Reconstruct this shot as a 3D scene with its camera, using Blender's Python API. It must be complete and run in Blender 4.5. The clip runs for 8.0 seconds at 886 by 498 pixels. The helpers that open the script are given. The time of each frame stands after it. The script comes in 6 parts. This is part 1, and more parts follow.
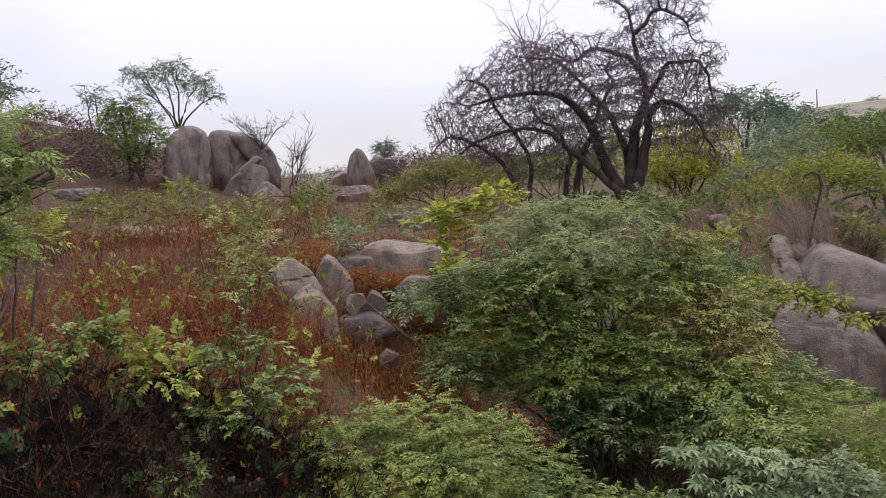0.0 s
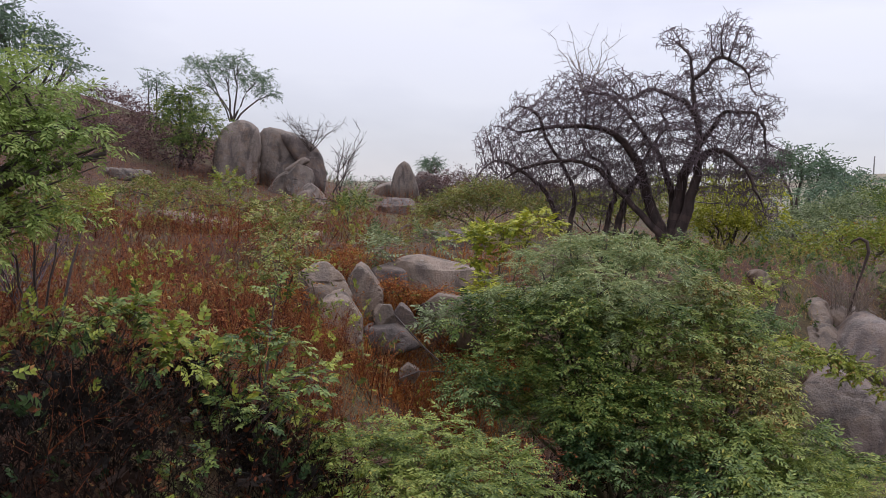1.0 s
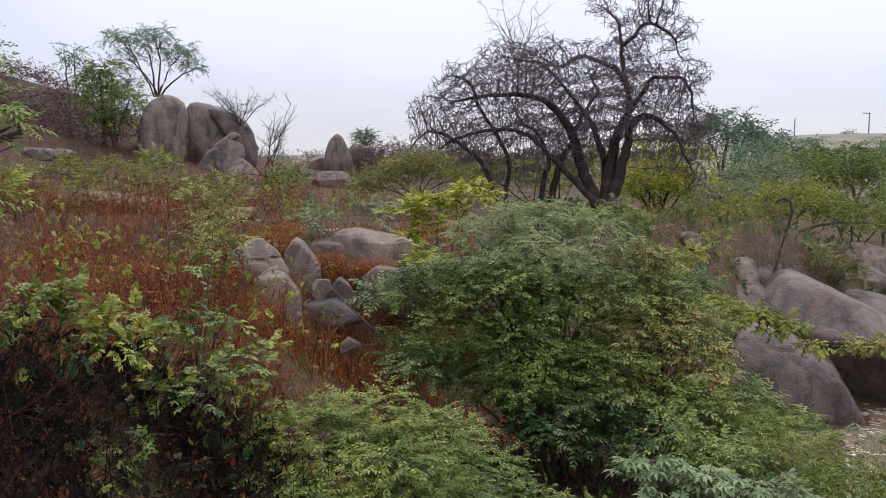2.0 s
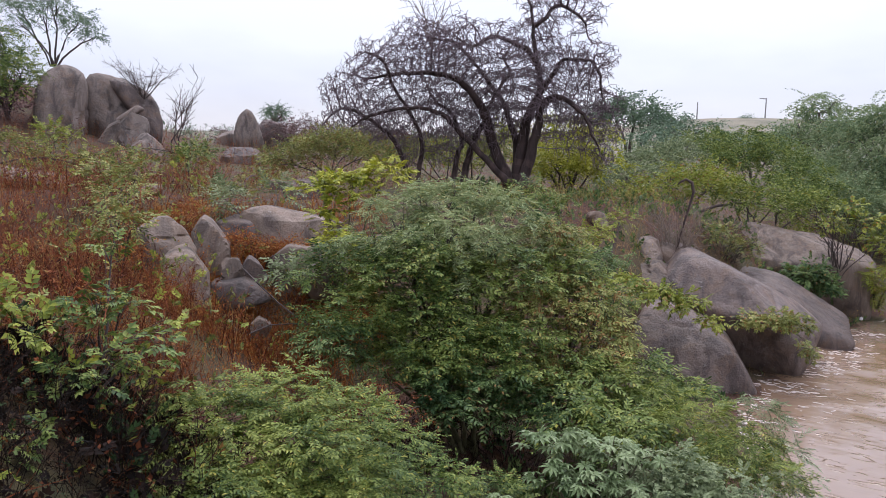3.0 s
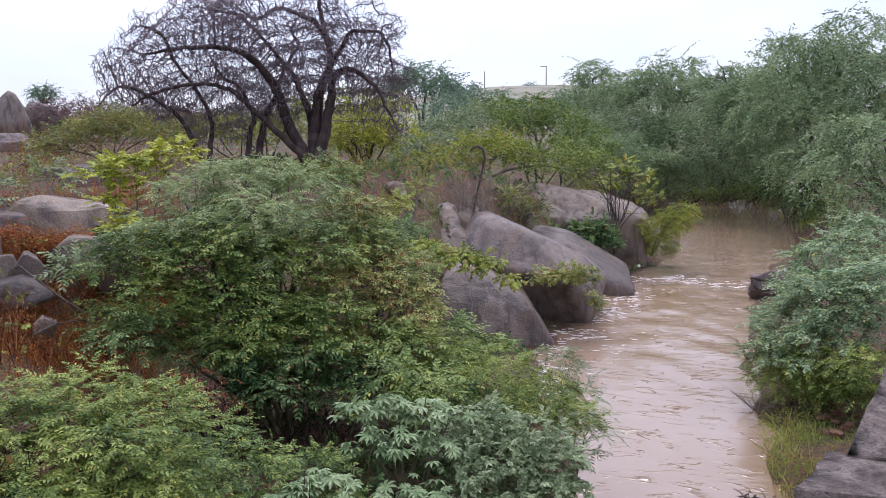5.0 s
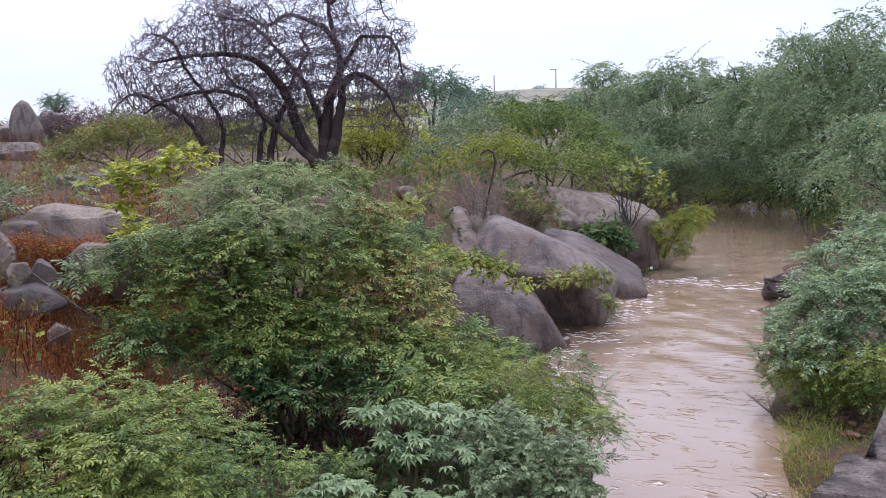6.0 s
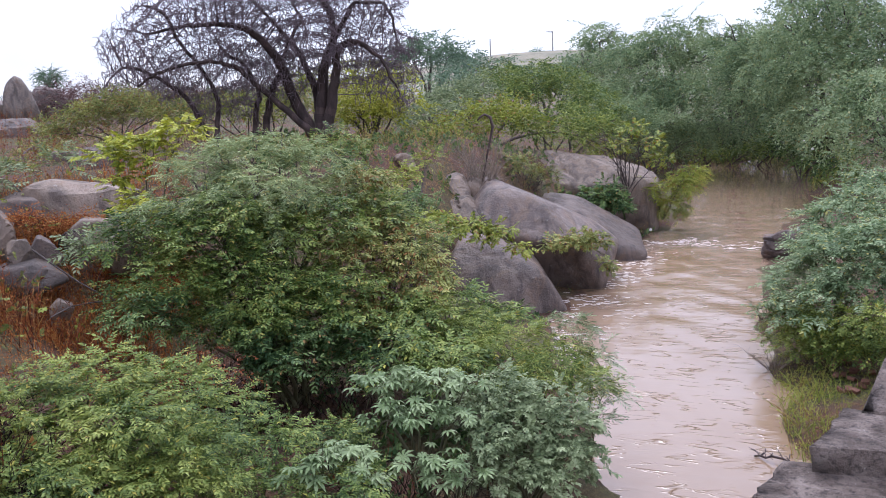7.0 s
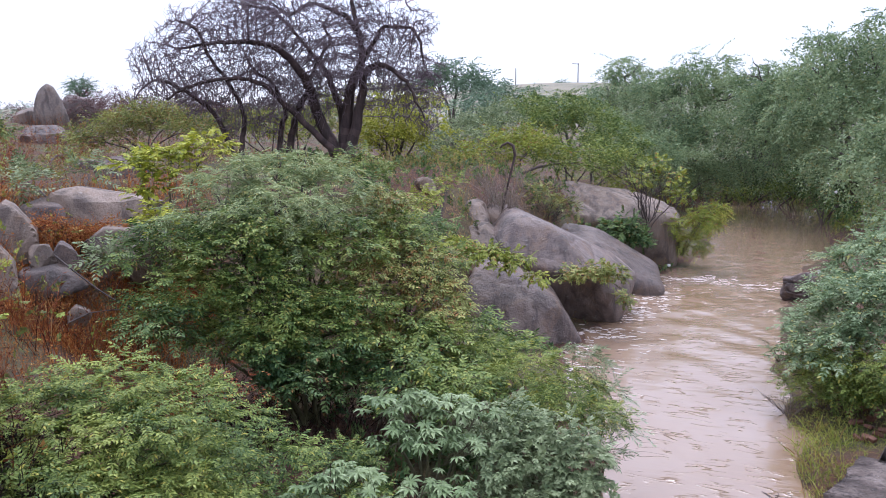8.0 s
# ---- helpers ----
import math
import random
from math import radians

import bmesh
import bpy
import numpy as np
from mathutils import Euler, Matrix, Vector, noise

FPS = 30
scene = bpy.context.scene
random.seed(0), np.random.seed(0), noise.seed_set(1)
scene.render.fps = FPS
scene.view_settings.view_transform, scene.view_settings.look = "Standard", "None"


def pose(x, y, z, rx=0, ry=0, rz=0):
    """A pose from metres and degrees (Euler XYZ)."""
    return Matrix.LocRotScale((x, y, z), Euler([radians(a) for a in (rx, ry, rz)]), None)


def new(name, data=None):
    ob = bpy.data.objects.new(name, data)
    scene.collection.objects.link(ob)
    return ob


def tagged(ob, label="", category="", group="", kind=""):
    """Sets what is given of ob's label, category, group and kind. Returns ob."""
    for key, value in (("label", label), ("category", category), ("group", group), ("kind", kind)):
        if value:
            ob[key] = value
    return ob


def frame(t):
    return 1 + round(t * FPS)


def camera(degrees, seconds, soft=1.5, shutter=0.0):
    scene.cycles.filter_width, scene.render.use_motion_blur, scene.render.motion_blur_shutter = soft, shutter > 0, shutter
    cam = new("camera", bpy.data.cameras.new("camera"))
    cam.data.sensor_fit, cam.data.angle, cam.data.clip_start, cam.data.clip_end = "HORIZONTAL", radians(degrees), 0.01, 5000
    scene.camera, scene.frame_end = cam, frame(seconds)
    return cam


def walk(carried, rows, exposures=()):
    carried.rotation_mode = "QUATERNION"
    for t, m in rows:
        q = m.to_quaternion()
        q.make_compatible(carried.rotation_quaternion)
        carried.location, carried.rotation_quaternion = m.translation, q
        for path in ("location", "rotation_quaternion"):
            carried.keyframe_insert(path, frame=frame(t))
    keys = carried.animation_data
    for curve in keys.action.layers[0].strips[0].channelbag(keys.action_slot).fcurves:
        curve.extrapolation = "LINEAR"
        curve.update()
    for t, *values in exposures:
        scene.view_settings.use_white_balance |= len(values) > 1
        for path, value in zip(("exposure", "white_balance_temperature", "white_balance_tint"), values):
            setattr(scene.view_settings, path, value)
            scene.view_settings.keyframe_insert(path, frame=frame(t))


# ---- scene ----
# The standpoint is on a small bridge, 5 m above the creek. y looks up the hill, x to the creek's side.
cam = camera(57.56, 8.0, soft=0.9)
STAND = (0.0, 0.0, 5.0)
# seconds; turn, tilt and lean in degrees; how far the arm has moved the camera from the standpoint
PATH = [
    (0, -0.02, -4.90, 4.36, -0.016, 0.000, 0.007),
    (0.5, 4.30, -3.12, -0.65, -0.012, 0.012, -0.014),
    (1, 3.00, -3.41, -2.38, 0.005, 0.005, -0.011),
    (1.2, 1.30, -3.75, -2.20, 0.010, 0.010, -0.015),
    (2.3, -2.64, -5.81, -0.98, -0.010, 0.080, -0.014),
    (2.5, -3.98, -6.10, -1.31, -0.005, 0.068, -0.009),
    (3, -7.72, -6.71, -1.55, 0.003, 0.042, -0.010),
    (3.5, -12.32, -7.08, -0.59, 0.022, 0.012, -0.006),
    (4, -16.88, -7.36, -0.57, 0.026, 0.024, -0.015),
    (4.5, -20.23, -8.04, 0.17, 0.030, 0.022, -0.025),
    (4.7, -21.63, -8.37, 0.51, 0.029, 0.005, -0.024),
    (5.8, -22.00, -8.58, 1.22, 0.028, 0.018, -0.026),
    (6, -21.27, -8.16, 1.45, 0.029, 0.024, -0.028),
    (6.5, -21.93, -9.42, 2.33, 0.042, 0.016, -0.035),
    (7, -21.48, -10.52, 2.82, 0.047, 0.000, -0.032),
    (7.5, -21.74, -10.29, 1.88, 0.042, 0.020, -0.038),
    (8, -19.85, -8.69, 0.24, 0.026, 0.000, -0.034),
]
walk(cam, [(t, pose(STAND[0] + x, STAND[1] + y, STAND[2] + z, 90 + tilt, lean, turn)) for t, turn, tilt, lean, x, y, z in PATH], exposures=((0, 0.07, 6450, 18), (0.5, -0.13, 6350, 16), (1.0, -0.14, 6350, 16), (2.5, 0.11, 6150, 17), (3.5, 0.2, 5970, 18), (4.5, 0.32, 5780, 18), (6.0, 0.36, 5680, 18), (6.5, 0.34, 5650, 18), (7.0, 0.5, 5680, 18), (8.0, 0.54, 5620, 18)))

# ---- sky and light ----
world = bpy.data.worlds.new("overcast_sky")
scene.world = world
world.use_nodes = True
wt = world.node_tree
wt.nodes.clear()
w_out = wt.nodes.new("ShaderNodeOutputWorld")
sky = wt.nodes.new("ShaderNodeTexSky")
sky.sky_type = "NISHITA"
sky.sun_disc = False
sky.sun_elevation, sky.sun_rotation = radians(58), radians(20)
sky_bg = wt.nodes.new("ShaderNodeBackground")
sky_bg.inputs["Strength"].default_value = 0.03
wt.links.new(sky.outputs["Color"], sky_bg.inputs["Color"])
# a closed cloud deck, uneven, brightest overhead as such skies are
tc = wt.nodes.new("ShaderNodeTexCoord")
mp = wt.nodes.new("ShaderNodeMapping")
mp.inputs["Scale"].default_value = (1.0, 1.0, 3.0)
wt.links.new(tc.outputs["Generated"], mp.inputs["Vector"])
cl = wt.nodes.new("ShaderNodeTexNoise")
cl.inputs["Scale"].default_value = 1.7
cl.inputs["Detail"].default_value = 5.0
cl.inputs["Roughness"].default_value = 0.5
wt.links.new(mp.outputs["Vector"], cl.inputs["Vector"])
clr = wt.nodes.new("ShaderNodeValToRGB")
clr.color_ramp.elements[0].position, clr.color_ramp.elements[0].color = 0.36, (0.66, 0.67, 0.76, 1)
clr.color_ramp.elements[1].position, clr.color_ramp.elements[1].color = 0.64, (0.93, 0.93, 0.98, 1)
wt.links.new(cl.outputs["Fac"], clr.inputs["Fac"])
sep = wt.nodes.new("ShaderNodeSeparateXYZ")
wt.links.new(tc.outputs["Generated"], sep.inputs[0])
rise = wt.nodes.new("ShaderNodeMapRange")
rise.inputs["From Min"].default_value, rise.inputs["From Max"].default_value = 0.08, 0.9
rise.inputs["To Min"].default_value, rise.inputs["To Max"].default_value = 0.7, 1.84
wt.links.new(sep.outputs["Z"], rise.inputs["Value"])
cl_bg = wt.nodes.new("ShaderNodeBackground")
wt.links.new(rise.outputs["Result"], cl_bg.inputs["Strength"])
wt.links.new(clr.outputs["Color"], cl_bg.inputs["Color"])
addw = wt.nodes.new("ShaderNodeAddShader")
wt.links.new(sky_bg.outputs[0], addw.inputs[0])
wt.links.new(cl_bg.outputs[0], addw.inputs[1])
wt.links.new(addw.outputs[0], w_out.inputs["Surface"])

sun_data = bpy.data.lights.new("sun", "SUN")
sun_data.energy, sun_data.angle, sun_data.color = 1.5, radians(25), (1.0, 0.96, 0.9)
sun = new("sun", sun_data)
sun.matrix_world = pose(0, 0, 60, 32, 0, 160)

# ---- materials ----
def ramp(nt, fac, stops):
    r = nt.nodes.new("ShaderNodeValToRGB")
    els = r.color_ramp.elements
    while len(els) < len(stops):
        els.new(0.5)
    for e, (p, c) in zip(els, stops):
        e.position, e.color = p, (*c, 1)
    nt.links.new(fac, r.inputs["Fac"])
    return r.outputs["Color"]


def tex_noise(nt, scale, detail=4.0, rough=0.55, vec=None, distort=0.0):
    n = nt.nodes.new("ShaderNodeTexNoise")
    n.inputs["Scale"].default_value = scale
    n.inputs["Detail"].default_value = detail
    n.inputs["Roughness"].default_value = rough
    n.inputs["Distortion"].default_value = distort
    if vec is not None:
        nt.links.new(vec, n.inputs["Vector"])
    return n.outputs["Fac"]


def mix(nt, fac, a, b, mode="MIX"):
    m = nt.nodes.new("ShaderNodeMix")
    m.data_type, m.blend_type = "RGBA", mode
    for key, v in (("Factor", fac), ("A", a), ("B", b)):
        sock = [s for s in m.inputs if s.name == key and (s.type == "VALUE" if key == "Factor" else s.type == "RGBA")][0]
        if isinstance(v, bpy.types.NodeSocket):
            nt.links.new(v, sock)
        else:
            sock.default_value = v if key == "Factor" else (*v, 1)
    return [s for s in m.outputs if s.type == "RGBA"][0]


def math_node(nt, op, a, b=0.0):
    m = nt.nodes.new("ShaderNodeMath")
    m.operation = op
    for i, v in enumerate((a, b)):
        if isinstance(v, bpy.types.NodeSocket):
            nt.links.new(v, m.inputs[i])
        else:
            m.inputs[i].default_value = v
    return m.outputs[0]


def blank(name):
    m = bpy.data.materials.new(name)
    m.use_nodes = True
    nt = m.node_tree
    nt.nodes.clear()
    out = nt.nodes.new("ShaderNodeOutputMaterial")
    b = nt.nodes.new("ShaderNodeBsdfPrincipled")
    nt.links.new(b.outputs[0], out.inputs["Surface"])
    pos = nt.nodes.new("ShaderNodeNewGeometry").outputs["Position"]
    return m, nt, b, out, pos


def bump(nt, b, height, strength, dist):
    n = nt.nodes.new("ShaderNodeBump")
    n.inputs["Strength"].default_value = strength
    n.inputs["Distance"].default_value = dist
    nt.links.new(height, n.inputs["Height"])
    nt.links.new(n.outputs["Normal"], b.inputs["Normal"])


def leaf_mat(name, dark, mid, light, odd=None, odd_share=0.06, patch=1.3, gloss=0.55, through_light=0.22):
    """Leaves: each one has its own tone, and whole sprays drift between the tones."""
    m, nt, b, out, pos = blank(name)
    isl = nt.nodes.new("ShaderNodeNewGeometry").outputs["Random Per Island"]
    big = tex_noise(nt, patch, 3.0, 0.6, pos)
    t = math_node(nt, "ADD", math_node(nt, "MULTIPLY", big, 1.35), math_node(nt, "MULTIPLY", isl, 0.5))
    t = math_node(nt, "SUBTRACT", t, 0.43)
    col = ramp(nt, t, [(0.18, dark), (0.48, mid), (0.85, light)])
    if odd:
        hit = math_node(nt, "GREATER_THAN", math_node(nt, "FRACT", math_node(nt, "MULTIPLY", isl, 37.3)), 1.0 - odd_share)
        col = mix(nt, hit, col, odd)
    nt.links.new(col, b.inputs["Base Color"])
    b.inputs["Roughness"].default_value = gloss
    b.inputs["Specular IOR Level"].default_value = 0.25
    tr = nt.nodes.new("ShaderNodeBsdfTranslucent")
    nt.links.new(col, tr.inputs["Color"])
    mx = nt.nodes.new("ShaderNodeMixShader")
    mx.inputs[0].default_value = through_light
    nt.links.new(b.outputs[0], mx.inputs[1])
    nt.links.new(tr.outputs[0], mx.inputs[2])
    nt.links.new(mx.outputs[0], out.inputs["Surface"])
    return m


def bark_mat(name, dark, light, scale=9.0):
    m, nt, b, out, pos = blank(name)
    mp_ = nt.nodes.new("ShaderNodeMapping")
    mp_.inputs["Scale"].default_value = (1, 1, 0.25)
    nt.links.new(pos, mp_.inputs["Vector"])
    n = tex_noise(nt, scale, 6, 0.65, mp_.outputs[0])
    isl = nt.nodes.new("ShaderNodeNewGeometry").outputs["Random Per Island"]
    t = math_node(nt, "ADD", math_node(nt, "MULTIPLY", n, 0.8), math_node(nt, "MULTIPLY", isl, 0.2))
    nt.links.new(ramp(nt, t, [(0.3, dark), (0.7, light)]), b.inputs["Base Color"])
    b.inputs["Roughness"].default_value = 0.85
    bump(nt, b, n, 0.6, 0.02)
    return m


def rock_mat(name, pale, mid, dark, wet=0.0):
    """Coarse weathered granite: grain, lichen blotches, rain streaks that run down."""
    m, nt, b, out, pos = blank(name)
    rnd = nt.nodes.new("ShaderNodeObjectInfo").outputs["Random"]
    blot = tex_noise(nt, 0.9, 6, 0.6, pos, 0.6)
    grain = tex_noise(nt, 28.0, 4, 0.7, pos)
    st = nt.nodes.new("ShaderNodeMapping")
    st.inputs["Scale"].default_value = (1.5, 1.5, 0.4)
    nt.links.new(pos, st.inputs["Vector"])
    streak = tex_noise(nt, 1.6, 5, 0.6, st.outputs[0], 0.8)
    col = ramp(nt, blot, [(0.3, mid), (0.62, pale)])
    col = mix(nt, ramp(nt, streak, [(0.44, (0, 0, 0)), (0.62, (0.75, 0.75, 0.75))]), col, dark)
    rust = tex_noise(nt, 2.3, 5, 0.65, pos, 0.5)
    col = mix(nt, ramp(nt, rust, [(0.5, (0, 0, 0)), (0.68, (0.55, 0.55, 0.55))]), col, (0.2, 0.125, 0.075))
    col = mix(nt, ramp(nt, grain, [(0.35, (0.25, 0.25, 0.25)), (0.6, (0, 0, 0))]), col, dark)
    lich = tex_noise(nt, 5.5, 5, 0.7, pos)
    col = mix(nt, ramp(nt, lich, [(0.62, (0, 0, 0)), (0.7, (0.35, 0.35, 0.35))]), col, (0.36, 0.34, 0.30))
    tone = math_node(nt, "ADD", math_node(nt, "MULTIPLY", rnd, 0.35), 0.8)
    vm = nt.nodes.new("ShaderNodeVectorMath")
    vm.operation = "SCALE"
    nt.links.new(col, vm.inputs[0])
    nt.links.new(tone, vm.inputs["Scale"])
    nt.links.new(vm.outputs[0], b.inputs["Base Color"])
    b.inputs["Roughness"].default_value = 0.72 - 0.3 * wet
    b.inputs["Specular IOR Level"].default_value = 0.4
    h = math_node(nt, "ADD", math_node(nt, "MULTIPLY", grain, 0.25), math_node(nt, "MULTIPLY", lich, 0.75))
    bump(nt, b, h, 0.9, 0.08)
    return m


LEUC = leaf_mat("leucaena_leaf", (0.036, 0.075, 0.018), (0.122, 0.18, 0.038), (0.285, 0.335, 0.08), (0.30, 0.30, 0.05), 0.04)
BUSH_GREEN = leaf_mat("bush_green_leaf", (0.03, 0.068, 0.018), (0.11, 0.172, 0.036), (0.28, 0.33, 0.075), (0.3, 0.27, 0.06), 0.06, patch=0.8)
# Dark tones put the shade of slope and far-bank trees into leaf colour.
SHADE_LEAF = leaf_mat("painted_shade_leaf", (0.012, 0.03, 0.01), (0.035, 0.07, 0.02), (0.09, 0.14, 0.04), (0.1, 0.05, 0.02), 0.06)
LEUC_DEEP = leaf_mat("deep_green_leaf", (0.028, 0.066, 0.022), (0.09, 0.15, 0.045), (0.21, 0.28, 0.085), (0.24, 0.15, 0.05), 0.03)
LEUC_PALE = leaf_mat("fresh_green_leaf", (0.05, 0.09, 0.018), (0.158, 0.212, 0.042), (0.315, 0.355, 0.08), (0.36, 0.33, 0.06), 0.05)
LEUC_BRIGHT = leaf_mat("bright_feather_leaf", (0.12, 0.19, 0.045), (0.24, 0.33, 0.08), (0.38, 0.45, 0.14), None, through_light=0.35)
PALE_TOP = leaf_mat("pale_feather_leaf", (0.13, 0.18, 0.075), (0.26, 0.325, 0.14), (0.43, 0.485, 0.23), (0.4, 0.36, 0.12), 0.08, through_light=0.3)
BANK_LEAF = leaf_mat("bank_grey_green_leaf", (0.07, 0.12, 0.05), (0.19, 0.27, 0.125), (0.36, 0.43, 0.24), (0.4, 0.38, 0.12), 0.05, through_light=0.3)
OLIVE = leaf_mat("olive_leaf", (0.075, 0.1, 0.026), (0.205, 0.232, 0.058), (0.365, 0.365, 0.105), (0.30, 0.16, 0.05), 0.12)
YELLOW = leaf_mat("yellow_green_leaf", (0.16, 0.20, 0.02), (0.34, 0.36, 0.03), (0.46, 0.44, 0.05), None)
LIME = leaf_mat("lime_leaf", (0.1, 0.145, 0.022), (0.24, 0.28, 0.04), (0.38, 0.4, 0.06), (0.30, 0.15, 0.04), 0.06)
GREYGREEN = leaf_mat("grey_green_leaf", (0.075, 0.11, 0.045), (0.19, 0.24, 0.11), (0.33, 0.38, 0.205), None)
CASTOR = leaf_mat("castor_leaf", (0.08, 0.13, 0.048), (0.178, 0.245, 0.105), (0.31, 0.375, 0.19), None, patch=2.2, gloss=0.33, through_light=0.18)
MESQ = leaf_mat("mesquite_leaf", (0.085, 0.135, 0.06), (0.2, 0.275, 0.13), (0.335, 0.405, 0.205), (0.28, 0.27, 0.1), 0.05, patch=0.45, through_light=0.34)
# Greyed tones paint distance haze into the leaf; no haze volume is built.
MESQ_HAZE = leaf_mat("mesquite_haze_leaf", (0.08, 0.13, 0.085), (0.13, 0.20, 0.12), (0.2, 0.27, 0.16), None, patch=0.3)
BROWN = leaf_mat("dry_brown_leaf", (0.04, 0.012, 0.007), (0.155, 0.043, 0.018), (0.36, 0.125, 0.048), (0.34, 0.2, 0.07), 0.12, patch=0.9, gloss=0.8)
RUST = leaf_mat("rust_leaf", (0.11, 0.028, 0.01), (0.32, 0.1, 0.028), (0.54, 0.235, 0.065), (0.46, 0.28, 0.08), 0.12, patch=1.1, gloss=0.8)
PLUM = leaf_mat("dry_plum_leaf", (0.055, 0.032, 0.033), (0.13, 0.076, 0.072), (0.22, 0.135, 0.12), None, patch=0.5, gloss=0.85)
# Near-black stands in for deep undergrowth shade; a few odd leaves stay rust.
UMBER = leaf_mat("painted_shade_litter", (0.005, 0.004, 0.003), (0.012, 0.008, 0.006), (0.034, 0.018, 0.012), (0.16, 0.05, 0.02), 0.05, patch=0.8, gloss=0.9)
STRAW = leaf_mat("straw", (0.18, 0.10, 0.04), (0.34, 0.21, 0.08), (0.5, 0.35, 0.15), None, patch=0.8, gloss=0.8)
GRASS = leaf_mat("creek_grass", (0.14, 0.19, 0.03), (0.29, 0.33, 0.06), (0.44, 0.4, 0.1), (0.3, 0.2, 0.06), 0.15, patch=1.6)
BARK_TRUNK = bark_mat("dark_red_brown_bark", (0.022, 0.014, 0.012), (0.085, 0.055, 0.048))
BARK = bark_mat("grey_brown_bark", (0.03, 0.022, 0.02), (0.11, 0.085, 0.075))
BARK_DEAD = bark_mat("purple_grey_bark", (0.055, 0.038, 0.043), (0.21, 0.155, 0.172))
BARK_PALE = bark_mat("pale_twig_bark", (0.12, 0.09, 0.07), (0.27, 0.21, 0.17))
STEM_GREEN = bark_mat("green_brown_stem", (0.05, 0.05, 0.025), (0.14, 0.13, 0.06))
GRANITE = rock_mat("weathered_granite", (0.28, 0.216, 0.168), (0.17, 0.126, 0.096), (0.055, 0.043, 0.037))
GRANITE_WET = rock_mat("damp_granite", (0.2, 0.152, 0.128), (0.125, 0.094, 0.08), (0.038, 0.029, 0.026), 0.5)
GRANITE_DARK = rock_mat("dark_granite", (0.15, 0.115, 0.10), (0.095, 0.073, 0.065), (0.04, 0.032, 0.03))
GRANITE_FAR = rock_mat("far_granite", (0.28, 0.225, 0.19), (0.18, 0.142, 0.118), (0.05, 0.042, 0.038))


def plain_mat(name, dark, light, scale, rough=0.8, relief=0.3, relief_dist=0.02):
    m, nt, b, out, pos = blank(name)
    n = tex_noise(nt, scale, 6, 0.65, pos)
    f = tex_noise(nt, scale * 9, 4, 0.6, pos)
    t = math_node(nt, "ADD", math_node(nt, "MULTIPLY", n, 0.65), math_node(nt, "MULTIPLY", f, 0.35))
    nt.links.new(ramp(nt, t, [(0.32, dark), (0.68, light)]), b.inputs["Base Color"])
    b.inputs["Roughness"].default_value = rough
    bump(nt, b, t, relief, relief_dist)
    return m


BRICK_MAT = plain_mat("broken_brick", (0.08, 0.035, 0.022), (0.24, 0.11, 0.07), 9.0)
PLASTIC = plain_mat("dirty_white_plastic", (0.5, 0.48, 0.44), (0.8, 0.8, 0.78), 5.0, 0.4)
FOAM = plain_mat("creek_foam", (0.42, 0.35, 0.3), (0.68, 0.61, 0.56), 14.0, 0.6)
POLE_MAT = plain_mat("grey_pole", (0.16, 0.15, 0.15), (0.28, 0.27, 0.26), 2.0)


def concrete():
    """Old poured concrete: stained, pitted, with pale stones showing."""
    m, nt, b, out, pos = blank("stained_concrete")
    big = tex_noise(nt, 2.2, 6, 0.65, pos, 0.4)
    mid = tex_noise(nt, 11.0, 5, 0.7, pos)
    pit = tex_noise(nt, 34.0, 3, 0.6, pos)
    col = ramp(nt, big, [(0.34, (0.045, 0.03, 0.022)), (0.5, (0.135, 0.102, 0.083)), (0.68, (0.25, 0.203, 0.175))])
    col = mix(nt, ramp(nt, mid, [(0.36, (0.75, 0.75, 0.75)), (0.5, (0, 0, 0))]), col, (0.028, 0.02, 0.017))
    col = mix(nt, ramp(nt, pit, [(0.3, (0.8, 0.8, 0.8)), (0.42, (0, 0, 0))]), col, (0.03, 0.024, 0.022))
    col = mix(nt, ramp(nt, pit, [(0.71, (0, 0, 0)), (0.75, (0.8, 0.8, 0.8))]), col, (0.5, 0.48, 0.46))
    nt.links.new(col, b.inputs["Base Color"])
    b.inputs["Roughness"].default_value = 0.9
    bump(nt, b, math_node(nt, "ADD", mid, math_node(nt, "MULTIPLY", pit, 0.5)), 1.0, 0.06)
    return m


CONCRETE = concrete()


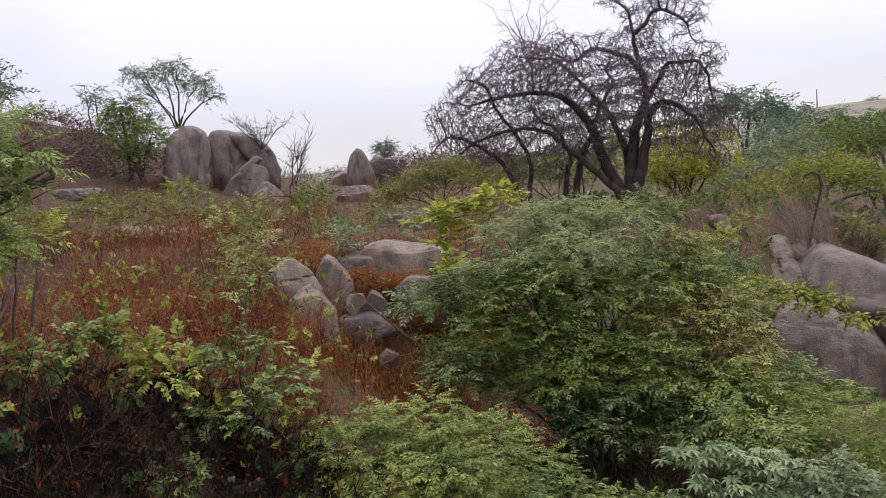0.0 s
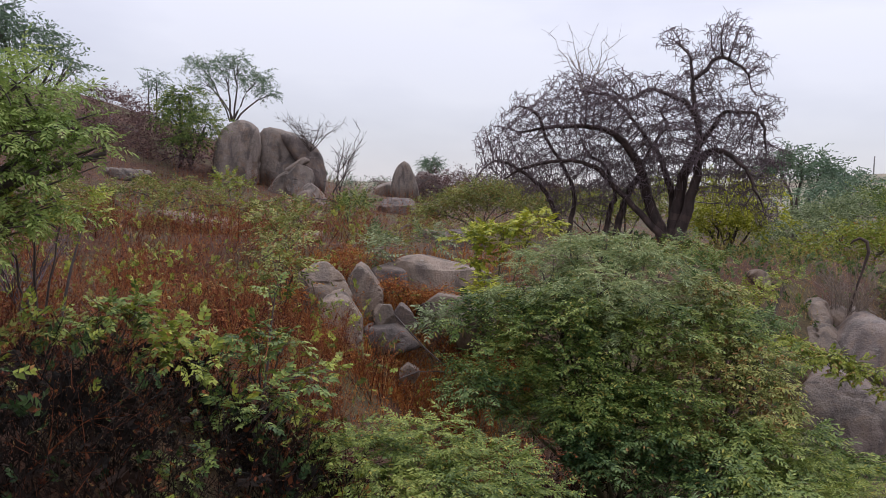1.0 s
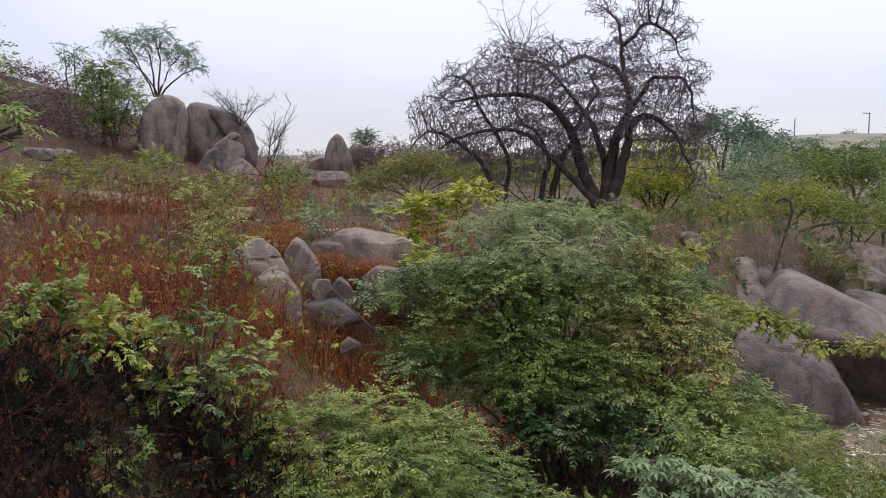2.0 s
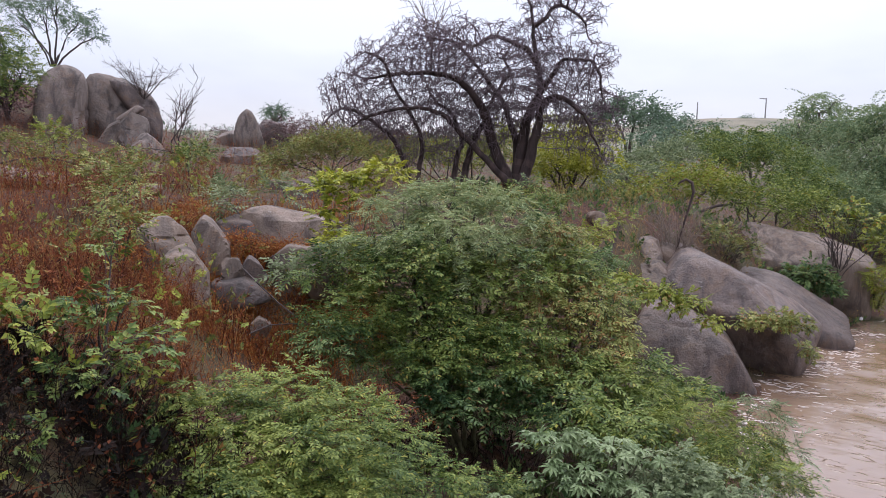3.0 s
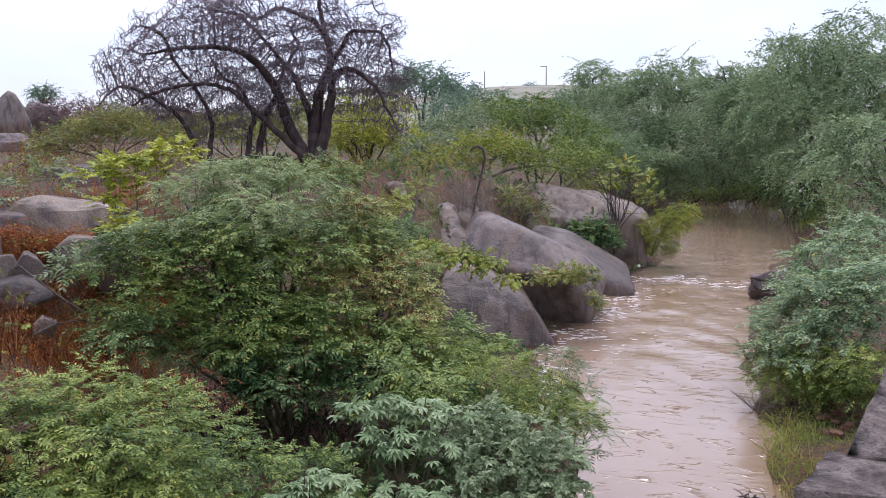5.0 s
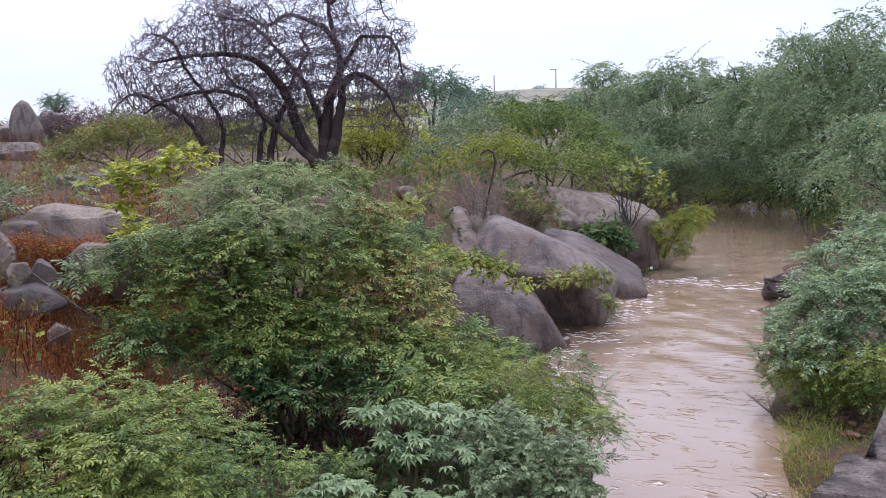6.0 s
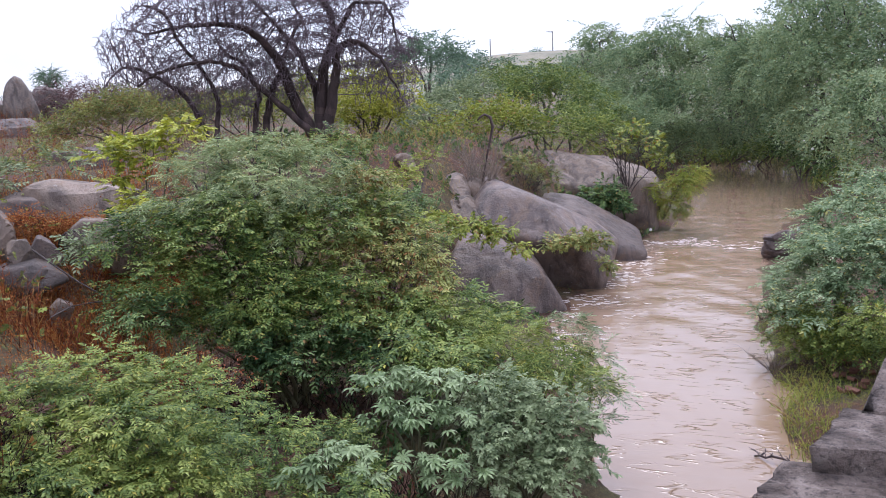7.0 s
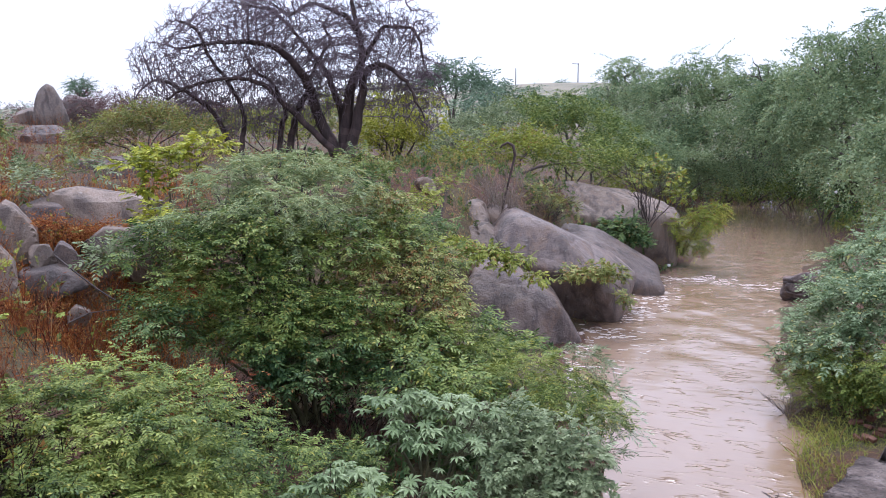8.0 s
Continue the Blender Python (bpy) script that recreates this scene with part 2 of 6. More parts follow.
def soil():
    m, nt, b, out, pos = blank("leaf_littered_soil")
    a = tex_noise(nt, 0.35, 6, 0.6, pos)
    f = tex_noise(nt, 6.0, 6, 0.7, pos)
    g = tex_noise(nt, 42.0, 3, 0.6, pos)
    earth = ramp(nt, f, [(0.28, (0.03, 0.013, 0.008)), (0.52, (0.10, 0.04, 0.02)), (0.75, (0.22, 0.10, 0.045))])
    green = ramp(nt, f, [(0.3, (0.035, 0.05, 0.016)), (0.7, (0.13, 0.14, 0.045))])
    col = mix(nt, ramp(nt, a, [(0.45, (0, 0, 0)), (0.62, (0.8, 0.8, 0.8))]), earth, green)
    col = mix(nt, ramp(nt, g, [(0.4, (0.5, 0.5, 0.5)), (0.6, (0, 0, 0))]), col, (0.04, 0.022, 0.015))
    # the plain's dry grass and scrub pale with distance: haze mixed into the colour
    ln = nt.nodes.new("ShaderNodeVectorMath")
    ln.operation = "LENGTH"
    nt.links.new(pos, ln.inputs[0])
    far_haze = nt.nodes.new("ShaderNodeMapRange")
    far_haze.inputs["From Min"].default_value, far_haze.inputs["From Max"].default_value = 55.0, 130.0
    nt.links.new(ln.outputs["Value"], far_haze.inputs["Value"])
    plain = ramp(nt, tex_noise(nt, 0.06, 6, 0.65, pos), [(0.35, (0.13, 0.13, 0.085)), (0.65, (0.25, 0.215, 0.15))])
    col = mix(nt, far_haze.outputs[0], col, plain)
    nt.links.new(col, b.inputs["Base Color"])
    b.inputs["Roughness"].default_value = 0.95
    bump(nt, b, math_node(nt, "ADD", f, g), 0.8, 0.05)
    return m


SOIL = soil()


def muddy_water():
    m, nt, b, out, pos = blank("muddy_water")
    co = nt.nodes.new("ShaderNodeTexCoord").outputs["Object"]
    silt = tex_noise(nt, 0.35, 4, 0.6, co, 0.5)
    nt.links.new(ramp(nt, silt, [(0.3, (0.232, 0.148, 0.088)), (0.7, (0.268, 0.186, 0.127))]), b.inputs["Base Color"])
    b.inputs["Roughness"].default_value = 0.06
    b.inputs["IOR"].default_value = 1.5
    b.inputs["Specular IOR Level"].default_value = 0.9
    mp_ = nt.nodes.new("ShaderNodeMapping")
    mp_.inputs["Scale"].default_value = (0.9, 3.4, 1)
    nt.links.new(co, mp_.inputs["Vector"])
    r1 = tex_noise(nt, 1.6, 2, 0.45, mp_.outputs[0], 0.5)
    r2 = tex_noise(nt, 6.5, 3, 0.5, mp_.outputs[0], 0.4)
    where = tex_noise(nt, 1.9, 3, 0.55, co)
    fold = math_node(nt, "SUBTRACT", 1.0, math_node(nt, "ABSOLUTE", math_node(nt, "MULTIPLY", math_node(nt, "SUBTRACT", r1, 0.5), 5.0)))
    crest = math_node(nt, "POWER", math_node(nt, "MAXIMUM", fold, 0.0), 12.0)
    crest = math_node(nt, "MULTIPLY", crest, math_node(nt, "MAXIMUM", math_node(nt, "MULTIPLY", math_node(nt, "SUBTRACT", where, 0.49), 6.0), 0.0))
    h = math_node(nt, "ADD", math_node(nt, "MULTIPLY", r1, 0.2), math_node(nt, "MULTIPLY", r2, 0.04))
    h = math_node(nt, "ADD", h, math_node(nt, "MULTIPLY", crest, 0.6))
    # the stream is lively between the rocks and calm in the pool above them
    sep_ = nt.nodes.new("ShaderNodeSeparateXYZ")
    nt.links.new(co, sep_.inputs[0])
    calm = nt.nodes.new("ShaderNodeMapRange")
    calm.inputs["From Min"].default_value, calm.inputs["From Max"].default_value = 26.0, 38.0
    calm.inputs["To Min"].default_value, calm.inputs["To Max"].default_value = 1.0, 0.12
    nt.links.new(sep_.outputs["Y"], calm.inputs["Value"])
    bump(nt, b, math_node(nt, "MULTIPLY", h, calm.outputs[0]), 0.6, 0.07)
    return m


WATER = muddy_water()

# ---- geometry helpers ----
rng = np.random.default_rng(7)
CREEK = np.array((0.66, 0.7513, 0.0))      # the way the creek runs, seen from above
ACROSS = np.array((0.7513, -0.66, 0.0))    # and across it, to the far side
S_L = np.array([0, 9.4, 14.4, 17.3, 19.7, 26.9, 30.6, 34.8, 45.5, 52.0, 55.5, 57.0])
W_L = np.array([-0.4, -1.4, -3.0, -3.8, -3.6, -3.0, -1.9, -1.5, -2.3, -2.4, -0.8, 2.0])
S_R = np.array([0, 10.6, 13.8, 17.9, 20.4, 26.2, 39.4, 43.8, 50.0, 54.0, 57.0])
W_R = np.array([1.6, 0.9, 0.8, 0.5, 0.7, 0.9, 3.3, 3.6, 3.4, 2.6, 2.0])


def sm(v, a, b):
    t = np.clip((v - a) / (b - a), 0, 1)
    return t * t * (3 - 2 * t)


def lumps(x, y, scale, seed=0.0):
    """Cheap smooth unevenness from a few sines."""
    x, y = x * scale + seed, y * scale - seed * 1.7
    return (np.sin(x * 1.3 + 1.7 * np.sin(y * 0.9)) + np.sin(y * 1.7 + 1.3 * np.sin(x * 1.1 + 2)) + 0.5 * np.sin(2.9 * x + 2.3 * y)) / 2.5


def ground(x, y):
    """Height of the ground."""
    x, y = np.asarray(x, float), np.asarray(y, float)
    s, w = x * CREEK[0] + y * CREEK[1], x * ACROSS[0] + y * ACROSS[1]
    wl = np.interp(s, S_L, W_L) + 0.12 * np.sin(2.9 * s) + 0.08 * np.sin(6.1 * s + 1)
    wr = np.interp(s, S_R, W_R) + 0.16 * np.sin(2.3 * s + 2) + 0.1 * np.sin(5.7 * s)
    dl, dr = wl - w, w - wr
    r = np.hypot(x, y)
    low = 0.9 * (1 - np.exp(-np.maximum(dl, 0) / 2.5))
    high = 3.7 * sm(dl, 0.3, 5.5) * (1 - 0.62 * sm(s, 25, 36) * (1 - sm(dl, 14, 26)))
    m = np.maximum(sm(y, 11.5, 19.0), 0.75 * sm(-x, -1.0, 3.5))
    up = 0.012 * np.clip(r - 25, 0, 30) + 0.03 * np.clip(r - 55, 0, 220)
    left = low + (high - low) * m + up * sm(dl, 2, 14)
    left = left + 6.5 * np.exp(-((x + 27) ** 2 + (y - 44) ** 2) / 260.0)
    right = 0.45 * (1 - np.exp(-np.maximum(dr, 0) / 1.6)) + 1.0 * sm(dr, 1.5, 7) + up * sm(dr, 4, 30)
    end = sm(s, 57, 75) * (0.5 + up)
    z = np.where(dl > 0, left, np.where(dr > 0, right, 0.0))
    z = np.where((s > 57), np.maximum(z, end), z)
    edge = np.minimum(np.abs(dl), np.abs(dr))
    bed = -0.7 * sm(edge, 0, 0.9)
    z = np.where((dl < 0) & (dr < 0) & (s < 57), bed, z)
    z = z + 14.0 * np.exp(-((x - 195) ** 2 + (y - 345) ** 2) / 9000.0)
    z = z + 0.12 * lumps(x, y, 0.8) * sm(np.maximum(dl, dr), 0.2, 2.5) + 0.8 * lumps(x, y, 0.03, 3.0) * sm(r, 80, 200)
    return z


def at(bearing, dist, z=None):
    """A place by its bearing from the standpoint (degrees, to the right) and distance; on the ground unless z is given."""
    b = radians(bearing)
    x, y = dist * math.sin(b), dist * math.cos(b)
    return np.array((x, y, float(ground(x, y)) if z is None else z))


class Soup:
    """Gathers triangles for one mesh."""

    def __init__(self):
        self.v, self.f, self.n = [], [], 0

    def add(self, v, f):
        v = np.asarray(v, np.float32).reshape(-1, 3)
        self.v.append(v)
        self.f.append(np.asarray(f, np.int32).reshape(-1, 3) + self.n)
        self.n += len(v)

    def mesh(self, name, mat, smooth=False):
        me = bpy.data.meshes.new(name)
        if self.n:
            v, f = np.concatenate(self.v), np.concatenate(self.f)
            me.vertices.add(len(v))
            me.vertices.foreach_set("co", v.ravel())
            me.loops.add(f.size)
            me.loops.foreach_set("vertex_index", f.ravel())
            me.polygons.add(len(f))
            me.polygons.foreach_set("loop_start", np.arange(0, f.size, 3, dtype=np.int32))
            me.update(calc_edges=True)
            if smooth:
                me.polygons.foreach_set("use_smooth", np.ones(len(f), bool))
        me.materials.append(mat)
        return me


def thing(name, label, category, base=(0, 0, 0), group="", kind=""):
    ob = new(name)
    ob.empty_display_size = 0.2
    ob.location = tuple(float(c) for c in base)
    return tagged(ob, label, category, group, kind)


def part(name, soup, mat, parent, label="", smooth=False):
    """One mesh under a thing; the gathered triangles are in world places."""
    ob = new(name, soup.mesh(name, mat, smooth))
    ob.parent = parent
    ob.matrix_parent_inverse = Matrix.Translation(-parent.location)
    if label:
        ob["label"] = label
    return ob


def unit(v):
    return v / np.maximum(np.linalg.norm(v, axis=-1, keepdims=True), 1e-9)


def tube(soup, pts, radii, sides=5):
    pts = np.asarray(pts, float)
    n = len(pts)
    d = unit(np.gradient(pts, axis=0))
    ref = np.where(np.abs(d[:, 2:3]) > 0.9, np.array([[1.0, 0, 0]]), np.array([[0, 0, 1.0]]))
    a = unit(np.cross(d, ref))
    b = np.cross(d, a)
    ang = np.arange(sides) * 2 * np.pi / sides
    ring = np.cos(ang)[None, :, None] * a[:, None] + np.sin(ang)[None, :, None] * b[:, None]
    v = pts[:, None] + ring * np.asarray(radii, float)[:, None, None]
    i, j = np.meshgrid(np.arange(n - 1), np.arange(sides), indexing="ij")
    p, q = i * sides + j, i * sides + (j + 1) % sides
    f = np.concatenate([np.stack([p, q, q + sides], -1).reshape(-1, 3), np.stack([p, q + sides, p + sides], -1).reshape(-1, 3)])
    v = np.concatenate([v.reshape(-1, 3), pts[-1:] + d[-1:] * radii[-1]])
    tip = (n - 1) * sides + np.arange(sides)
    f = np.concatenate([f, np.stack([tip, (n - 1) * sides + (np.arange(sides) + 1) % sides, np.full(sides, n * sides)], -1)])
    soup.add(v, f)


def bent(a, b, sag=0.0, n=5, wob=0.0):
    """A curved line from a to b; sag lifts its middle."""
    t = np.linspace(0, 1, n)[:, None]
    p = np.asarray(a)[None] * (1 - t) + np.asarray(b)[None] * t
    p[:, 2] += sag * 4 * (t * (1 - t))[:, 0]
    if wob:
        p[1:-1] += rng.normal(0, wob, (n - 2, 3))
    return p


def kite(o, d, s, length, width, lift=0.0):
    """Four corners of a leaflet: foot, widest left and right, tip."""
    m = o + d * length * 0.45 + np.array((0, 0, lift))
    return [o, m + s * width, o + d * length - np.array((0, 0, lift)), m - s * width]


KF = [(0, 1, 2), (0, 2, 3)]


def template(rows):
    v, f = [], []
    for k in rows:
        f += [tuple(len(v) + i for i in t) for t in KF]
        v += [tuple(c) for c in k]
    return np.array(v, np.float32), np.array(f, np.int32)


def frond_feather(seed, pairs=5, pinna=0.42, width=0.075, droop=0.25):
    """A twice-cut leaf, 1 long: a midrib with pairs of feather leaflets."""
    r = np.random.default_rng(seed)
    rows = [kite(np.array((0, 0, 0.0)), np.array((1, 0, -droop * 0.6)), np.array((0, 1.0, 0)), 1.0, 0.012)]
    for i in range(pairs):
        u = 0.12 + 0.8 * i / (pairs - 1)
        o = np.array((u, 0, -droop * u * u))
        for sgn in (-1, 1):
            ang = r.uniform(0.75, 1.15) * (1.15 - 0.55 * u)
            d = np.array((math.cos(ang), sgn * math.sin(ang), r.uniform(-0.45, 0.1)))
            s = np.array((-math.sin(ang) * sgn, math.cos(ang), r.uniform(-0.4, 0.4)))
            rows.append(kite(o, d, s, pinna * (1.1 - 0.45 * abs(u - 0.45)) * r.uniform(0.8, 1.1), width * r.uniform(0.8, 1.2), 0.02))
    return template(rows)


def frond_broad(seed, pairs=4, leaf=0.36, width=0.1):
    """A once-cut leaf, 1 long, with broad folded leaflets."""
    r = np.random.default_rng(seed)
    rows = [kite(np.array((0, 0, 0.0)), np.array((1, 0, -0.15)), np.array((0, 1.0, 0)), 0.95, 0.012)]
    for i in range(pairs):
        u = 0.3 + 0.6 * i / (pairs - 1)
        for sgn in (-1, 1):
            ang = r.uniform(0.7, 1.1)
            d = np.array((math.cos(ang), sgn * math.sin(ang), r.uniform(-0.5, 0.0)))
            s = np.array((-math.sin(ang) * sgn, math.cos(ang), r.uniform(-0.3, 0.3)))
            rows.append(kite(np.array((u, 0, -0.15 * u)), d, s, leaf * r.uniform(0.8, 1.15), width * r.uniform(0.85, 1.2), 0.03))
    rows.append(kite(np.array((0.92, 0, -0.14)), np.array((1, 0, -0.4)), np.array((0, 1.0, 0)), leaf, width, 0.03))
    return template(rows)


def spray(seed, count=16, leaf=0.22, width=0.035, droop=0.6):
    """A hanging twig, 1 long, set about with small feather leaves."""
    r = np.random.default_rng(seed)
    rows = []
    for i in range(count):
        u = (i + r.uniform(0, 1)) / count
        o = np.array((u, r.normal(0, 0.05), -droop * u * u + r.normal(0, 0.04)))
        ang, sgn = r.uniform(0.3, 1.3), r.choice((-1, 1))
        d = np.array((math.cos(ang), sgn * math.sin(ang), r.uniform(-0.9, 0.25)))
        s = unit(np.cross(d, r.normal(0, 1, 3)))
        rows.append(kite(o, unit(d), s, leaf * r.uniform(0.7, 1.3), width * r.uniform(0.7, 1.4)))
    return template(rows)


def stalk(seed, leaves=5, leaf=0.12, width=0.022, stem=0.008, lean=0.25, arms=0):
    """A dry upright stalk along x, 1 long, with withered leaves or seed heads."""
    r = np.random.default_rng(seed)
    bend = r.uniform(-lean, lean)
    mid, tip = np.array((0.55, bend * 0.3, 0)), np.array((1.0, bend, r.uniform(-0.1, 0.1)))
    v = [(0, -stem, 0), (0, stem, 0), mid + (0, stem * 0.7, 0), mid - (0, stem * 0.7, 0), tip]
    f = [(0, 1, 2), (0, 2, 3), (3, 2, 4)]
    for i in range(arms):
        u = r.uniform(0.25, 0.95)
        o = mid * (1 - (u - 0.55) / 0.45) + tip * ((u - 0.55) / 0.45) if u > 0.55 else mid * u / 0.55
        e = o + unit(r.normal(0, 0.6, 3) + np.array((0.9, 0, 0))) * r.uniform(0.15, 0.4)
        w = unit(np.cross(e - o, r.normal(0, 1, 3))) * stem * 0.6
        f.append((len(v), len(v) + 1, len(v) + 2))
        v += [o - w, o + w, e]
    for i in range(leaves):
        u = r.uniform(0.3, 1.0)
        o = mid * (1 - (u - 0.55) / 0.45) + tip * ((u - 0.55) / 0.45) if u > 0.55 else mid * u / 0.55
        d = unit(r.normal(0, 1, 3) + np.array((0.5, 0, 0)))
        k = kite(o, d, unit(np.cross(d, r.normal(0, 1, 3))), leaf * r.uniform(0.6, 1.3), width * r.uniform(0.7, 1.4))
        f += [tuple(len(v) + q for q in t) for t in KF]
        v += [tuple(c) for c in k]
    return np.array([tuple(c) for c in v], np.float32), np.array(f, np.int32)


FEATHER = [frond_feather(i, 5, 0.3, 0.058, 0.12) for i in range(5)]
FEATHER_FLAT = [frond_feather(240 + i, 6, 0.26, 0.046, 0.1) for i in range(5)]
FEATHER_FINE = [frond_feather(20 + i, 6, 0.36, 0.036, 0.4) for i in range(5)]
BROAD = [frond_broad(40 + i) for i in range(5)]
SPRAY = [spray(60 + i) for i in range(6)]
SPRAY_SOFT = [spray(200 + i, 36, 0.135, 0.026, 0.85) for i in range(6)]
SPRAY_LONG = [spray(80 + i, 20, 0.15, 0.022, 0.9) for i in range(5)]
STALK = [stalk(100 + i, 7, 0.085, 0.014, 0.006, 0.25, 4) for i in range(8)]
GRASSY = [stalk(160 + i, 3, 0.12, 0.03, 0.02, 0.6, 3) for i in range(6)]
TWIGGY = [stalk(140 + i, 3, 0.05, 0.01, 0.008, 0.35, 8) for i in range(6)]
TUFT = [stalk(180 + i, 5, 0.4, 0.04, 0.035, 0.9) for i in range(6)]
BLADE = [stalk(120 + i, 0, stem=0.022, lean=0.6) for i in range(6)]


def scatter(soup, kinds, pos, way, up, size):
    """Set copies of the leaf shapes at pos, pointing along way with their upper face to up."""
    x = unit(way)
    y = unit(np.cross(up, x))
    z = np.cross(x, y)
    pick = rng.integers(0, len(kinds), len(pos))
    for k, (tv, tf) in enumerate(kinds):
        i = np.where(pick == k)[0]
        if not len(i):
            continue
        v = pos[i, None] + size[i, None, None] * (tv[None, :, 0:1] * x[i, None] + tv[None, :, 1:2] * y[i, None] + tv[None, :, 2:3] * z[i, None])
        f = tf[None] + (np.arange(len(i)) * len(tv))[:, None, None]
        soup.add(v.reshape(-1, 3), f.reshape(-1, 3))


def crown_points(lobes, per_m2, fill=0.45, flat=0.85, shoots=28, plate=0.75):
    """Places and outward ways of leaves in an uneven crown: each lobe (x, y, z, r) is broken into leafy shoots with gaps between."""
    ps, ws = [], []
    for x, y, z, r in lobes:
        k = max(5, int(shoots * rng.uniform(0.8, 1.2)))
        d = unit(rng.normal(0, 1, (k, 3)))
        d[:, 2] = np.where(d[:, 2] < -0.35, -d[:, 2] * 0.8, d[:, 2])
        d = unit(d)
        c = d * (r * rng.uniform(0.5, 0.95, (k, 1)))
        rs = r * rng.uniform(0.17, 0.34, k)
        n = max(14, int(per_m2 * 12.6 * r * r))
        i = rng.integers(0, k, n)
        e = unit(d[i] * 0.7 + rng.normal(0, 0.75, (n, 3)) + np.array((0, 0, 0.25)))
        far = rs[i] * (1 - fill * rng.random(n))
        p = c[i] + e * far[:, None] * np.array((1, 1, plate))
        ps.append(np.array((x, y, z)) + p * np.array((1, 1, flat)))
        ws.append(e)
    return np.concatenate(ps), np.concatenate(ws)


def to_lobes(rows):
    return [(*at(b, d, z), r) for b, d, z, r in rows]


def plant(name, label, category, rows, base, leaf, mat, per_m2, size, droop=0.3, bark=None, stem=0.03, twigs=7, rough=0.6, fill=0.45, group="", flat=0.85, wind=(0, 0, 0), leaf_name="foliage", wood_name="woody_frame", pods=0, layer=0.65, shoots=28, plate=0.75, sway=0.25):
    """A bush or tree: woody stems from its base into each lobe of the crown, twigs, and leaves by the thousand."""
    lobes = to_lobes(rows)
    ob = thing(name, label, category, base, group)
    wood = Soup()
    base = np.asarray(base, float)
    for x, y, z, r in lobes:
        c = np.array((x, y, z))
        foot = base + rng.normal(0, stem * 2.0, 3) * (1, 1, 0) - (0, 0, 0.1)
        line = bent(foot, c, 0.12 * np.linalg.norm(c - base), 7, 0.04 * r)
        tube(wood, line, np.linspace(stem * rng.uniform(0.8, 1.2), stem * 0.35, 7), 6)
        for _ in range(twigs):
            d = unit(rng.normal(0, 1, 3) + np.array((0, 0, 0.4)))
            s0 = line[rng.integers(3, 7)]
            tube(wood, bent(s0, c + d * r * rng.uniform(0.6, 1.0), 0.08 * r, 5, 0.03 * r), np.linspace(stem * 0.3, stem * 0.07, 5), 4)
    part(wood_name, wood, bark or BARK, ob, smooth=True)
    p, w = crown_points(lobes, per_m2, fill, flat, shoots, plate)
    way = unit(w + rng.normal(0, rough, w.shape) + np.array((0, 0, -droop)) + np.array(wind))
    way = unit(way * np.array((1, 1, layer)))
    up = unit(np.array((0, 0, 1.0)) + rng.normal(0, sway, w.shape) + 0.25 * w)
    g = Soup()
    scatter(g, leaf, p, way, up, size * rng.uniform(0.65, 1.25, len(p)))
    part(leaf_name, g, mat, ob)
    if pods:
        g = Soup()
        i = rng.integers(0, len(p), pods)
        i = np.repeat(i, 3)
        hang = np.array((0, 0, -1.0)) + rng.normal(0, 0.22, (len(i), 3))
        scatter(g, [template([kite(np.zeros(3), np.array((1.0, 0, 0)), np.array((0, 1.0, 0)), 1.0, 0.07, 0.02)])], p[i], hang, rng.normal(0, 1, (len(i), 3)), rng.uniform(0.09, 0.17, len(i)))
        part("seed_pod", g, STRAW, ob, "dry brown hanging seed pods")["kind"] = "stuff"
    return ob


